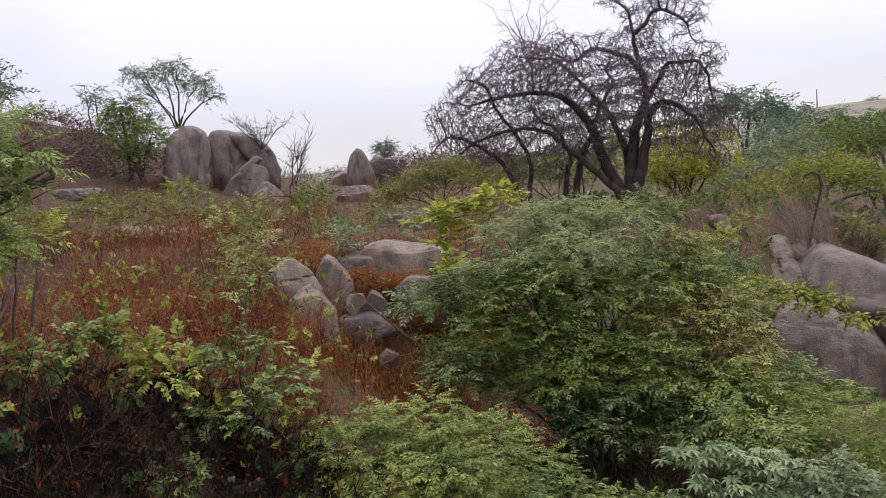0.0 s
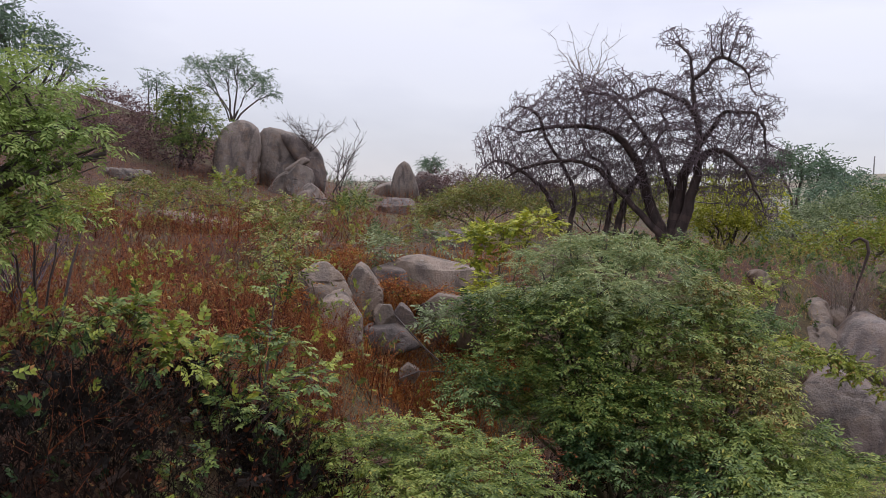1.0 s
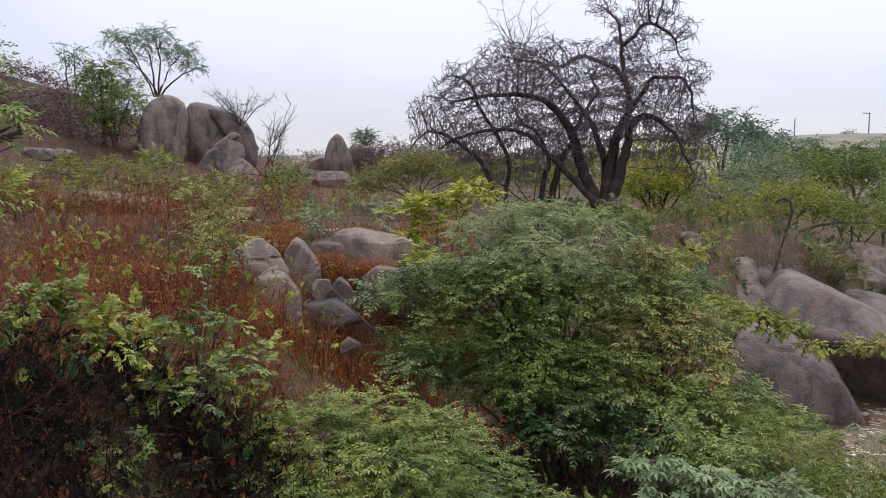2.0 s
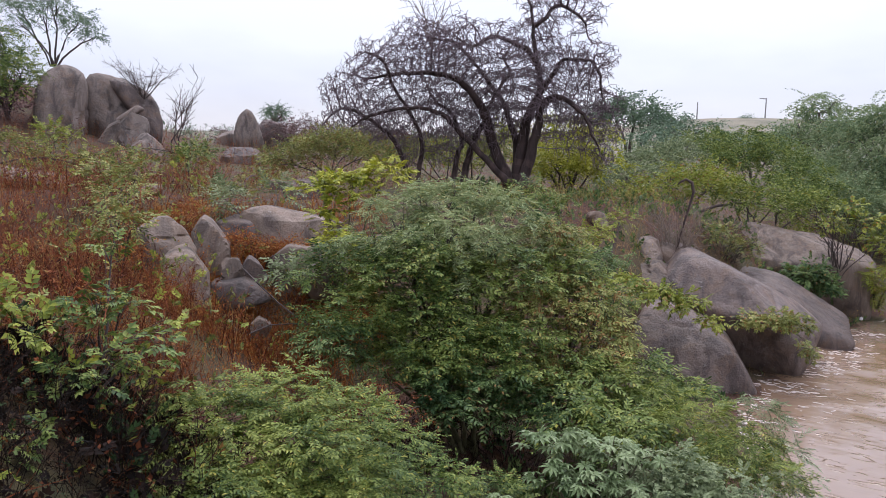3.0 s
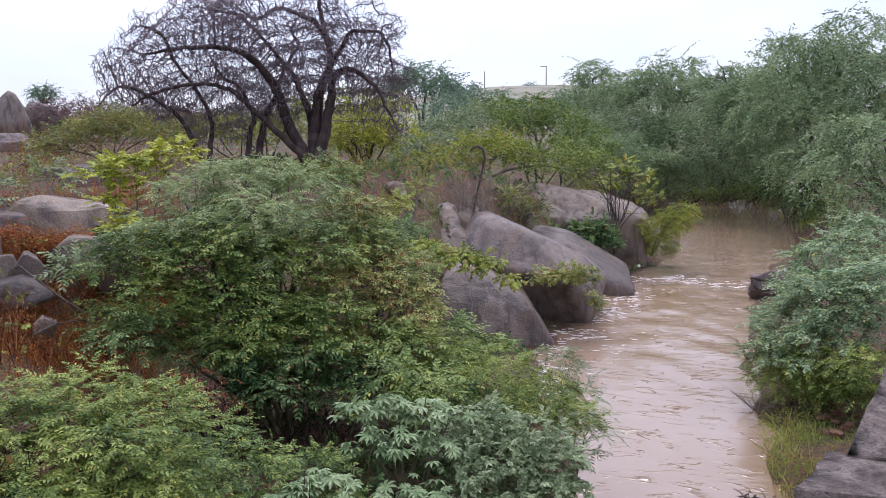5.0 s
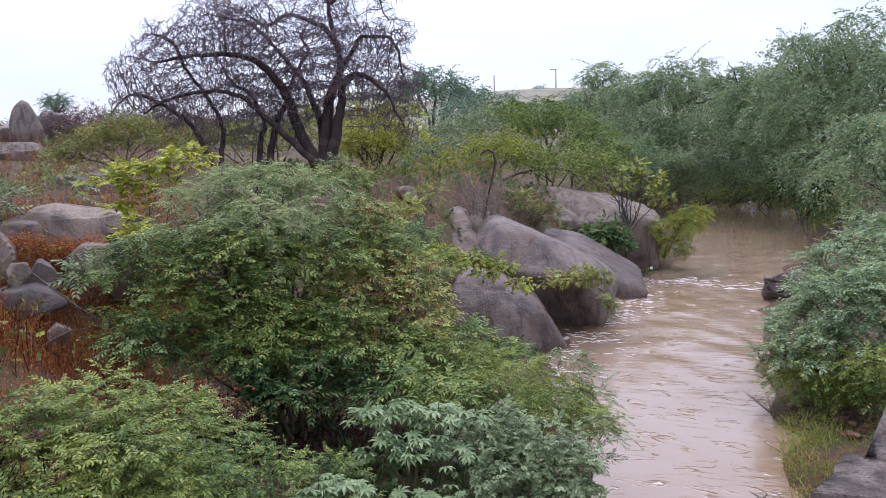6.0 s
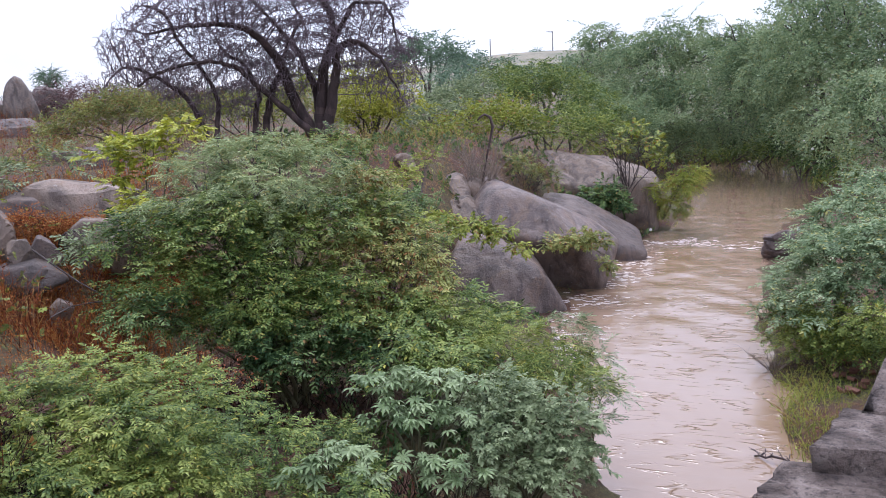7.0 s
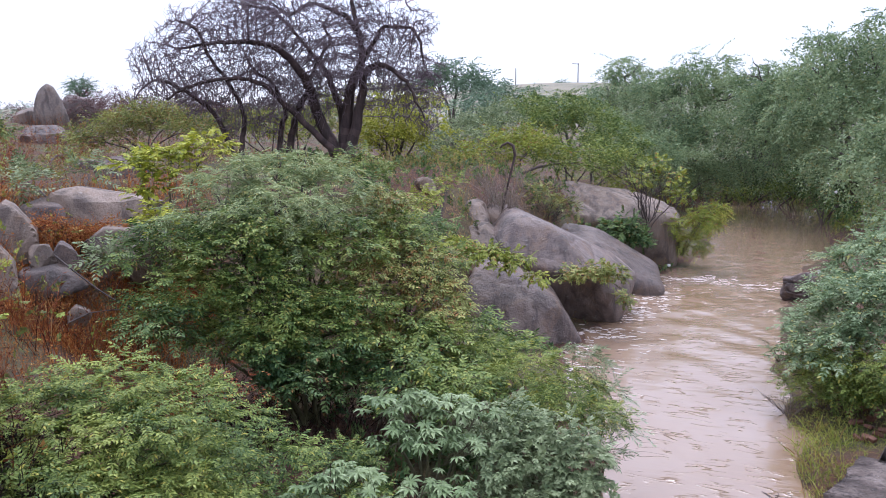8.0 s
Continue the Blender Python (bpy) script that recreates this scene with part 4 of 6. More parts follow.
# ---- the bare tree ----
def rods(soup, a, b, r0, r1, sides):
    """Many straight tapered rods at once, from a to b."""
    if not len(a):
        return
    d = unit(b - a)
    ref = np.where(np.abs(d[:, 2:3]) > 0.9, np.array([[1.0, 0, 0]]), np.array([[0, 0, 1.0]]))
    p = unit(np.cross(d, ref))
    q = np.cross(d, p)
    ang = np.arange(sides) * 2 * np.pi / sides
    ring = np.cos(ang)[None, :, None] * p[:, None] + np.sin(ang)[None, :, None] * q[:, None]
    v = np.concatenate([a[:, None] + ring * r0[:, None, None], b[:, None] + ring * r1[:, None, None]], 1)
    j = np.arange(sides)
    k = (j + 1) % sides
    f = np.concatenate([np.stack([j, k, k + sides], -1), np.stack([j, k + sides, j + sides], -1)])
    soup.add(v.reshape(-1, 3), (f[None] + (np.arange(len(a)) * 2 * sides)[:, None, None]).reshape(-1, 3))


def bare_tree(rows, stems, base):
    """A leafless tree: stems are laid first, then twigs grow into the crown's space."""
    lobes = to_lobes(rows)
    ob = thing("bare_tree", "leafless thorny tree with many dark tangled branches", "tree", base)
    att = []
    for x, y, z, r in lobes:
        n = int(2350 * r * r)
        d = unit(rng.normal(0, 1, (n, 3))) * (rng.random((n, 1)) ** 0.4)
        att.append(np.array((x, y, z)) + d * r * np.array((1.05, 1.05, 0.9)))
    att = np.concatenate(att)
    # the boughs spread in flat tiers that curve down towards the rim
    tier = att[:, 2] + 0.05 * np.hypot(att[:, 0] - base[0], att[:, 1] - base[1]) ** 2 + 0.3 * lumps(att[:, 0], att[:, 1], 0.9)
    att[:, 2] -= 0.36 * (np.mod(tier, 0.5) - 0.25)
    pos, par, root, least = [], [], [], []
    step = 0.13
    for stem_no, (thick, thin, *line) in enumerate(stems):
        pts = np.array([at(*q) for q in line])
        prev = -1
        run = np.linspace(0, len(pts) - 1, int(np.linalg.norm(np.diff(pts, axis=0), axis=1).sum() / step))
        way = np.stack([np.interp(run, np.arange(len(pts)), pts[:, i]) for i in range(3)], -1)
        for _ in range(6):
            way[1:-1] = 0.25 * way[:-2] + 0.5 * way[1:-1] + 0.25 * way[2:]
        sway = rng.uniform(0, 6, 3)
        for i, q in enumerate(way):
            t = i / (len(way) - 1)
            pos.append(q + 0.09 * np.sin(np.array((5.1, 4.3, 6.2)) * t * 2 + sway) * min(1.0, 3 * t) + rng.normal(0, 0.012, 3))
            par.append(prev)
            root.append(stem_no)
            least.append(thick * (1 - t) ** 1.2 + thin * t)
            prev = len(pos) - 1
    P = np.array(pos)
    att, P = att - base, P - base
    near = np.full(len(att), 1e9)
    who = np.zeros(len(att), int)
    fresh = 0
    for _ in range(90):
        att32 = att.astype(np.float32)
        for lo in range(fresh, len(P), 500):
            hi = min(lo + 500, len(P))
            new_p = P[lo:hi].astype(np.float32)
            d = (new_p ** 2).sum(1)[None] - 2.0 * (att32 @ new_p.T)
            m = d.argmin(1)
            dm = np.sqrt(np.maximum(d[np.arange(len(att)), m] + (att32 ** 2).sum(1), 0))
            b = dm < near
            near[b], who[b] = dm[b], m[b] + lo
        live = near > 0.11
        att, near, who = att[live], near[live], who[live]
        fresh = len(P)
        if not len(att) or fresh > 34000:
            break
        pull = np.zeros_like(P)
        np.add.at(pull, who, unit(att - P[who]))
        g = np.unique(who[near < 1.7])
        if not len(g):
            break
        d = unit(pull[g] + rng.normal(0, 0.25, (len(g), 3)))
        P = np.concatenate([P, P[g] + d * step])
        par += list(g)
        root += [root[q] for q in g]
    P = P + base
    par = np.array(par)
    n = len(P)
    rad = np.zeros(n)
    kids = np.zeros(n, int)
    np.add.at(kids, par[par >= 0], 1)
    flow = np.where(kids == 0, 0.0068 ** 2.55, 0.0)
    for i in range(n - 1, -1, -1):
        if par[i] >= 0:
            flow[par[i]] += flow[i]
    rad = np.minimum(flow ** (1 / 2.55), 0.06)
    rad[:len(least)] = np.maximum(np.minimum(rad[:len(least)], 0.05), least)
    boughs, twig = [Soup() for _ in stems], Soup()
    kid = np.where(par >= 0)[0]
    a, b, r1 = P[par[kid]], P[kid], rad[kid]
    r0 = np.minimum(rad[par[kid]], r1 * 1.5)
    lap = (b - a) * 0.12
    own = np.array(root)[kid]
    for no, soup in enumerate(boughs):
        w = (own == no) & (r1 > 0.028)
        rods(soup, (a - lap)[w], (b + lap)[w], r0[w], r1[w], 8)
    w = r1 <= 0.028
    rods(twig, (a - lap)[w], (b + lap)[w], r0[w], r1[w], 3)
    # crooked end twigs that reach out and droop
    ends = rng.choice(np.where(rad < 0.017)[0], 7500)
    d = unit(P[ends] - P[par[ends]] + rng.normal(0, 0.45, (len(ends), 3)))
    L = rng.uniform(0.06, 0.2, (len(ends), 1))
    m = P[ends] + d * L
    e = m + unit(d + rng.normal(0, 0.4, d.shape) + np.array((0, 0, -0.7))) * L * rng.uniform(0.5, 1.2, L.shape)
    rods(twig, P[ends], m, np.full(len(ends), 0.0085), np.full(len(ends), 0.007), 3)
    rods(twig, m, e, np.full(len(ends), 0.007), np.full(len(ends), 0.0045), 3)
    # a fringe of hanging twigs under the crown's rim
    low = np.where((rad < 0.02) & (P[:, 2] < np.median(P[:, 2]) - 0.3))[0]
    low = rng.choice(low, 900)
    m = P[low]
    for i in range(3):
        e = m + np.stack([rng.normal(0, 0.05, len(m)), rng.normal(0, 0.05, len(m)), -rng.uniform(0.08, 0.22, len(m))], -1)
        rods(twig, m, e, np.full(len(m), 0.010 - 0.002 * i), np.full(len(m), 0.008 - 0.002 * i), 3)
        m = e
    for s in boughs:
        part("stem", s, BARK_TRUNK, ob, smooth=True)
    part("twig_mass", twig, BARK_DEAD, ob)["kind"] = "stuff"
    return ob


bare_tree(((0.61, 24, 6.81, 0.67), (2.92, 25, 7.53, 0.97), (5.99, 26, 8.2, 1.19), (9.05, 24, 8.06, 1.1), (6.51, 25, 6.89, 1.14), (9.96, 26, 7.01, 1.19), (12.92, 24, 7.12, 1.1), (15.6, 25, 7.56, 1.14), (17.31, 26, 6.74, 0.91), (18.02, 24, 7.77, 0.68), (14.47, 25, 9.28, 0.71), (12.37, 26, 10.22, 0.52), (15.79, 24, 9.87, 0.69), (17.32, 25, 9.18, 0.62), (13.68, 26, 8.51, 0.92), (0.28, 24, 6.14, 0.47), (18.47, 25, 5.87, 0.44), (2.66, 26, 6.28, 0.82), (11.29, 24, 8.23, 0.76), (18.89, 25, 6.61, 0.53), (19.44, 25, 5.89, 0.42), (17.74, 25, 6.11, 0.61), (3.29, 25, 5.98, 0.74), (5.66, 25, 5.9, 0.79), (8.17, 25, 5.94, 0.84), (10.48, 25, 5.81, 0.74), (5.54, 25, 5.24, 0.56), (7.87, 25, 5.25, 0.56), (15.76, 25, 6.33, 0.84), (17.82, 25, 5.54, 0.56), (18.76, 25, 5.07, 0.42), (16.59, 25, 5.52, 0.49), (12.31, 25, 6.2, 0.7),),
          [(0.2, 0.035, (12.55, 25, 4.0), (11.38, 25, 5.13), (10.81, 25, 6.4), (9.0, 25, 7.04), (6.81, 25, 7.4), (4.63, 25, 7.52), (2.87, 25, 7.19)),
           (0.2, 0.03, (12.94, 25.1, 4.0), (13.56, 25, 5.99), (14.1, 25, 6.89), (14.27, 25, 7.59), (13.88, 25, 8.89), (13.24, 25, 9.66)),
           (0.19, 0.03, (13.26, 24.9, 4.0), (13.99, 24.8, 5.54), (14.74, 24.7, 6.59), (15.87, 24.6, 6.73), (17.35, 24.5, 6.3), (18.25, 24.4, 5.57)),
           (0.1, 0.03, (14.18, 25, 7.73), (12.97, 25, 8.39), (11.03, 25, 8.52), (9.11, 25, 8.25)),
           (0.11, 0.03, (12.3, 24.8, 4.2), (9.71, 24.6, 5.33), (7.67, 24.5, 6.18), (6.07, 24.5, 6.47), (3.31, 24.5, 6.07), (1.34, 24.5, 5.81)),
           (0.09, 0.025, (5.48, 25, 4.1), (4.42, 25, 5.36), (2.2, 25, 6.23), (0.45, 25, 6.22), (-0.57, 25, 5.86)),
           (0.085, 0.025, (6.0, 25, 4.1), (6.22, 25, 5.34), (4.72, 25, 6.61), (3.72, 25, 7.63), (2.05, 25, 7.9)),
           (0.1, 0.025, (8.51, 25.4, 4.1), (8.98, 25.4, 5.5), (8.06, 25.4, 6.35), (6.44, 25.4, 6.88)),
           (0.12, 0.03, (9.18, 25.4, 4.1), (9.88, 25.4, 5.63), (10.81, 25.4, 6.4), (12.28, 25.5, 7.42), (11.65, 25.6, 8.09)),
           (0.14, 0.03, (12.75, 25.3, 4.0), (12.83, 25.4, 5.56), (11.96, 25.5, 6.58), (9.93, 25.7, 7.75), (8.32, 25.8, 8.42)),
           (0.09, 0.025, (14.1, 25, 6.89), (15.7, 25, 7.76), (17.17, 25, 8.09), (18.54, 25, 7.43)),
           (0.07, 0.025, (13.88, 25, 8.89), (15.34, 25, 9.49), (17.06, 25, 9.15), (17.88, 25, 8.41))],
          at(12.75, 25, 4.28))

# ---- trees on the far bank ----
FT = "trees on the far bank"
FL = "wide feathery green mesquite tree leaning over the creek"
for rows, base in (
    (((32.36, 56, 8.16, 1.77), (31.4, 54, 6.33, 1.89), (33.67, 54, 6.4, 2.08), (31.95, 52, 4.71, 1.82),), (33, 60)),
    (((37.16, 52, 7.68, 2.01), (35.71, 50, 5.88, 2.63), (38.97, 50, 6.37, 2.45), (34.59, 48, 4.16, 2.19), (37.55, 48, 3.9, 2.35), (33.09, 50, 4.01, 1.75), (35.72, 50, 2.09, 1.58), (38.12, 50, 1.86, 1.4),), (36.5, 59)),
    (((41.05, 48, 7.27, 1.52), (42.13, 46, 5.55, 2.42), (40.77, 46, 4.43, 2.1), (43.22, 44, 3.54, 1.85), (43.79, 46, 6.61, 1.93), (40.1, 50, 2.3, 1.4), (42.22, 52, 2.4, 1.2),), (41, 60)),
    (((45.72, 42, 7.27, 2.5), (48.22, 40, 7.62, 2.53), (45.17, 41, 5.12, 2.3), (47.75, 39, 5.03, 2.6), (46.58, 38, 3.31, 1.73), (44.36, 44, 8.65, 0.93), (50.14, 38, 6.06, 2.13),), (46.5, 49)),
    (((48.82, 34, 3.35, 1.55), (49.99, 33, 4.17, 1.62), (49.85, 32, 2.26, 1.13),), (51.5, 36)),
):
    plant("mesquite_tree", FL, "tree", rows, at(*base), SPRAY_SOFT, MESQ, 4.6, 1.0, 0.6, stem=0.17, twigs=9, shoots=20, plate=0.5, fill=0.35, group=FT, leaf_name="crown", wood_name="trunk")
# Added behind the front trees, hidden, so the pool reflects foliage instead of sky.
plant("mesquite_tree", "added mesquite trees behind the pool that block reflected sky", "tree", ((41.08, 64, 6.22, 2.69), (43.13, 66, 6.54, 3.01), (45.13, 66, 6.41, 3.01), (42.18, 64, 3.33, 2.69), (44.23, 64, 3.24, 2.69), (45.89, 62, 3.23, 2.39), (42.23, 62, 0.99, 1.96), (44.13, 62, 0.95, 1.96), (40.09, 64, 2.59, 2.24),), at(43.5, 70), SPRAY_SOFT, MESQ, 1.9, 1.5, 0.4, stem=0.17, twigs=4, group=FT, leaf_name="crown", wood_name="trunk")
FAR = "hazy grey-green tree on the distant rise"
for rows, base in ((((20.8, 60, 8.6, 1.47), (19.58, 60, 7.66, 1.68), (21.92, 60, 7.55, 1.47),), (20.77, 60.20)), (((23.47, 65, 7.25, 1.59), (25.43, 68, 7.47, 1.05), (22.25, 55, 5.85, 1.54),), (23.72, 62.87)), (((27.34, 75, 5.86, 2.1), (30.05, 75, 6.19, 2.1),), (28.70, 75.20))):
    plant("mesquite_tree", FAR, "tree", rows, at(*base), SPRAY, MESQ_HAZE, 4.5, 1.1, 0.4, stem=0.15, twigs=6, group="distant trees", leaf_name="crown", wood_name="trunk")

# The last three rows are added screens, keeping sky out of the pool's reflection.
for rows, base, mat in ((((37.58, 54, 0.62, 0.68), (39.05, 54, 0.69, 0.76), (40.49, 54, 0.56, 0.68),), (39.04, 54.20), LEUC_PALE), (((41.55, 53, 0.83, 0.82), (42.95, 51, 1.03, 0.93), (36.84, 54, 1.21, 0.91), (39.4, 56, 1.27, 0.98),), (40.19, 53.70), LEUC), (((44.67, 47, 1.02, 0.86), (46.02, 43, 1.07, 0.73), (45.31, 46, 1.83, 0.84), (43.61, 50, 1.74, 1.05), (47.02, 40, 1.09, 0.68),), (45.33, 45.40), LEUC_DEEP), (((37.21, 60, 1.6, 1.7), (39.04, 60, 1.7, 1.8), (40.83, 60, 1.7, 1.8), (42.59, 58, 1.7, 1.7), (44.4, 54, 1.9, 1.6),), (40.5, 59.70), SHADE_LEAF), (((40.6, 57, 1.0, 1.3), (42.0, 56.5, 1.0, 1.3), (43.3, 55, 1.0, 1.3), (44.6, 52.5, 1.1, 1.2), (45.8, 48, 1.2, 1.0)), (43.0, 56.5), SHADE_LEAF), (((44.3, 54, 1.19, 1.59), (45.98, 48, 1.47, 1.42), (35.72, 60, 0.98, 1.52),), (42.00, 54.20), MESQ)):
    plant("bank_shrub", "green shrub in the pool's far bank row, partly added as a screen", "shrub", rows, at(*base), SPRAY, mat, 6.0, 0.7, 0.2, stem=0.05, twigs=5, group="far bank shrubs")

# ---- shrubs between the bare tree and the creek ----
MS = "feathery green shrub thicket behind the creek rocks"
for rows, base, mat in (
    (((21.8, 36, 4.72, 1.26), (20.55, 33, 3.99, 1.16), (23.79, 38, 5.03, 1.2),), (22.05, 35.87), GREYGREEN),
    (((25.37, 40, 5.12, 1.54), (27.72, 42, 5.19, 1.77), (30.04, 42, 4.97, 1.62), (31.56, 40, 3.99, 1.4),), (28.67, 41.20), LEUC),
    (((23.32, 30, 4.01, 0.95), (26.09, 30, 4.05, 1.05),), (24.76, 29.87), LIME),
    (((28.04, 31, 3.55, 1.09), (30.38, 32, 3.46, 1.12), (32.31, 33, 3.26, 0.93),), (29.98, 31.45), LEUC_PALE),
    (((33.08, 44, 3.39, 1.7), (35.72, 44, 2.59, 1.7), (38.31, 46, 2.11, 1.13),), (35.70, 44.87), MESQ),
    (((20.5, 28, 3.66, 0.69), (22.06, 27, 3.3, 0.57), (32.87, 33, 2.69, 0.51),), (25.14, 29.53), LIME),
):
    plant("shrub", MS, "shrub", rows, at(*base), SPRAY, mat, 16.0, 0.52, -0.1, stem=0.05, twigs=6, plate=0.5, group="thicket")
plant("shrub", "yellow-green shrub glowing behind the bare tree", "shrub", ((15.91, 29, 5.01, 0.81), (17, 29, 4.29, 0.81), (15.05, 29, 4.44, 0.57),), at(15.99, 29.20), SPRAY, YELLOW, 16.0, 0.5, 0.0, stem=0.04)
plant("shrub", "yellow-green shrub glowing behind the bare tree", "shrub", ((16.15, 30, 5.83, 0.8), (17.9, 30, 5.64, 0.84), (17.25, 29, 4.86, 0.77), (15.51, 29, 4.66, 0.65), (18.97, 29, 4.78, 0.61), (14.06, 30, 4.94, 0.55),), at(16.64, 29.70), SPRAY, YELLOW, 15.0, 0.5, 0.0, stem=0.04)
plant("shrub", "yellow-green shrub glowing behind the bare tree", "shrub", ((12.43, 28, 5.73, 0.55), (9.73, 28, 5.03, 0.59), (7.35, 29, 5.01, 0.61),), at(9.84, 28.53), SPRAY, LIME, 14.0, 0.5, 0.0, stem=0.04)
for rows, base in ((((4.0, 31, 4.85, 0.85), (6.0, 32, 4.95, 0.8), (8.2, 31, 4.95, 0.85), (10.4, 32, 5.0, 0.9), (12.4, 33, 5.0, 0.8)), (8.0, 31.5)), (((0.17, 30, 5.03, 0.95), (-1.81, 30, 4.7, 0.95), (1.56, 31, 5.16, 0.83), (-3.77, 30, 4.44, 0.67), (2.97, 28, 4.77, 0.69),), (-0.18, 30.00)), (((-4.94, 26, 4, 0.4), (-6.89, 22, 3.69, 0.46), (-8.05, 21, 3.67, 0.37),), (-6.63, 23.20)), (((-21.62, 24, 3.86, 0.51), (-22.92, 24, 3.72, 0.42), (-9.56, 28, 4.65, 0.55),), (-18.03, 25.53)), (((-23.06, 30, 4.92, 0.55), (-20.88, 30, 4.85, 0.55), (-24.85, 28, 4.81, 0.43), (-18.65, 27, 4.47, 0.45),), (-21.86, 28.95)), (((-26.59, 24, 4.56, 0.44), (-21.99, 25, 4.55, 0.42), (-28.28, 25, 4.78, 0.42), (-16.37, 24, 4.42, 0.34),), (-23.31, 24.70))):
    plant("shrub", "low olive-green shrub on the slope", "shrub", rows, at(*base), SPRAY, OLIVE, 28.0, 0.42, -0.1, stem=0.03, plate=0.55, group="slope shrubs")
for rows, base in ((((-25.49, 42, 8.46, 1.33), (-23.74, 40, 7.57, 1.26), (-26.2, 40, 6.99, 1.12),), (-25.14, 40.87)), (((-2.61, 58, 5.81, 1.3), (-1.03, 58, 5.84, 1.42), (-3.78, 56, 5.37, 1.14), (0.56, 58, 5.68, 1.3), (2.15, 58, 5.51, 1.42), (-4.95, 55, 4.96, 1.23), (4.15, 58, 5.35, 1.42),), (-0.79, 57.49)), (((-21.96, 38, 6.47, 1.07), (-24.82, 38, 6.42, 1.07), (-20.13, 36, 6.17, 0.63),), (-22.30, 37.53)), (((-0.12, 58, 5.46, 0.98), (2.26, 58, 5.56, 1.14), (4.61, 58, 5.66, 1.14), (6.94, 58, 5.76, 1.14), (9.23, 58, 5.85, 1.14), (11.48, 58, 5.95, 1.14), (13.67, 58, 6.03, 1.14), (15.46, 58, 6.12, 0.98),), (7.94, 58.20)), (((-3.93, 49, 5.84, 0.82), (-2.45, 49, 5.71, 0.76), (-7.25, 49, 5.47, 0.62), (-1.01, 49, 5.59, 0.69), (-3.12, 48, 5.36, 0.67),), (-3.55, 49.00))):
    plant("shrub", "dry purple-brown shrub on the hillside", "shrub", rows, at(*base), SPRAY_LONG, PLUM, 7.5, 0.85, -0.7, stem=0.04, group="dry shrubs", bark=BARK_DEAD)

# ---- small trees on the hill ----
plant("small_tree", "small tree with a thin flat crown above the boulders", "tree", ((-19.91, 38, 10.54, 0.65), (-18.24, 38, 10.34, 0.81), (-16.35, 38, 9.89, 0.81), (-17.48, 38, 10.75, 0.59), (-15.39, 38, 9.4, 0.48), (-19.36, 38, 9.68, 0.59),), at(-17.68, 38.5, 8.31), SPRAY, MESQ_HAZE, 17.0, 0.42, 0.1, stem=0.05, twigs=9, plate=0.5, fill=0.9, leaf_name="crown", wood_name="trunk")
plant("small_tree", "small sparse tree on the hill", "tree", ((-22.64, 42, 10.2, 0.65), (-23.18, 42, 9.9, 0.47),), at(-22.91, 42.20), SPRAY, MESQ_HAZE, 9.0, 0.5, 0.1, stem=0.05, twigs=7, fill=0.9, leaf_name="crown", wood_name="trunk")
plant("small_tree", "small round tree beside the cone-shaped rock", "tree", ((-3.94, 57, 7.48, 0.72), (-4.14, 57, 7.09, 0.56), (-3.54, 57, 7.29, 0.48),), at(-4.13, 58, 6.32), SPRAY, MESQ_HAZE, 18.0, 0.5, 0.1, stem=0.13, twigs=7, fill=0.7, leaf_name="crown", wood_name="trunk")
plant("shrub", "round shrub on the distant hilltop", "shrub", ((28.08, 370, 22.05, 3.11), (28.55, 370, 21.41, 2.34),), at(28.31, 370.20), SPRAY, MESQ_HAZE, 1.5, 1.6, 0.1, stem=0.1)
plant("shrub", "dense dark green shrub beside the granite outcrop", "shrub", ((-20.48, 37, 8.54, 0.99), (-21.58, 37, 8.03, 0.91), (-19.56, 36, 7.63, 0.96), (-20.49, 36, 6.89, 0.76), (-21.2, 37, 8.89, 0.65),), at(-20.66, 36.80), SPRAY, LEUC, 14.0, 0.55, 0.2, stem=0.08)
plant("small_tree", "hazy green tree at the hill's edge", "tree", ((-32, 32, 10.39, 1.02), (-30.44, 32, 9.89, 1.02), (-28.83, 32, 9.36, 0.72), (-32.34, 31, 9.27, 1.1), (-27.84, 33, 9.33, 0.42),), at(-30.29, 32.20), SPRAY, MESQ_HAZE, 12.0, 0.6, 0.3, stem=0.1, leaf_name="crown", wood_name="trunk")


def bare_shrub(name, label, base, height, spread, stems, mat, thick=0.012, forks=5, group="", lean=(0, 0)):
    """Leafless twigs fanning up from one foot, each forking."""
    ob = thing(name, label, "shrub" if "shrub" in name else "sapling", base, group)
    g = Soup()
    b = np.asarray(base, float)
    for _ in range(stems):
        a = rng.uniform(0, 2 * np.pi)
        tip = b + np.array((math.cos(a) * spread + lean[0], math.sin(a) * spread + lean[1], height)) * rng.uniform(0.6, 1.0)
        line = bent(b - (0, 0, 0.1), tip, 0.05 * height, 7, 0.03 * height)
        tube(g, line, np.linspace(thick, thick * 0.25, 7), 5)
        for _ in range(forks):
            i = rng.integers(2, 7)
            d = unit(line[min(i, 6)] - line[i - 1] + rng.normal(0, 0.55, 3) * 0.35)
            L = height * rng.uniform(0.15, 0.38)
            e = line[i] + d * L + rng.normal(0, 0.06 * height, 3)
            tube(g, bent(line[i], e, 0.02, 4, 0.01 * height), np.linspace(thick * 0.45, thick * 0.15, 4), 4)
            for _ in range(2):
                e2 = (line[i] + e) / 2 + rng.normal(0, 0.1 * height, 3) + np.array((0, 0, 0.05 * height))
                tube(g, bent((line[i] + e) / 2, e2, 0, 3), np.linspace(thick * 0.25, thick * 0.12, 3), 3)
    part("twig_mass", g, mat, ob, smooth=True)["kind"] = "stuff"
    return ob


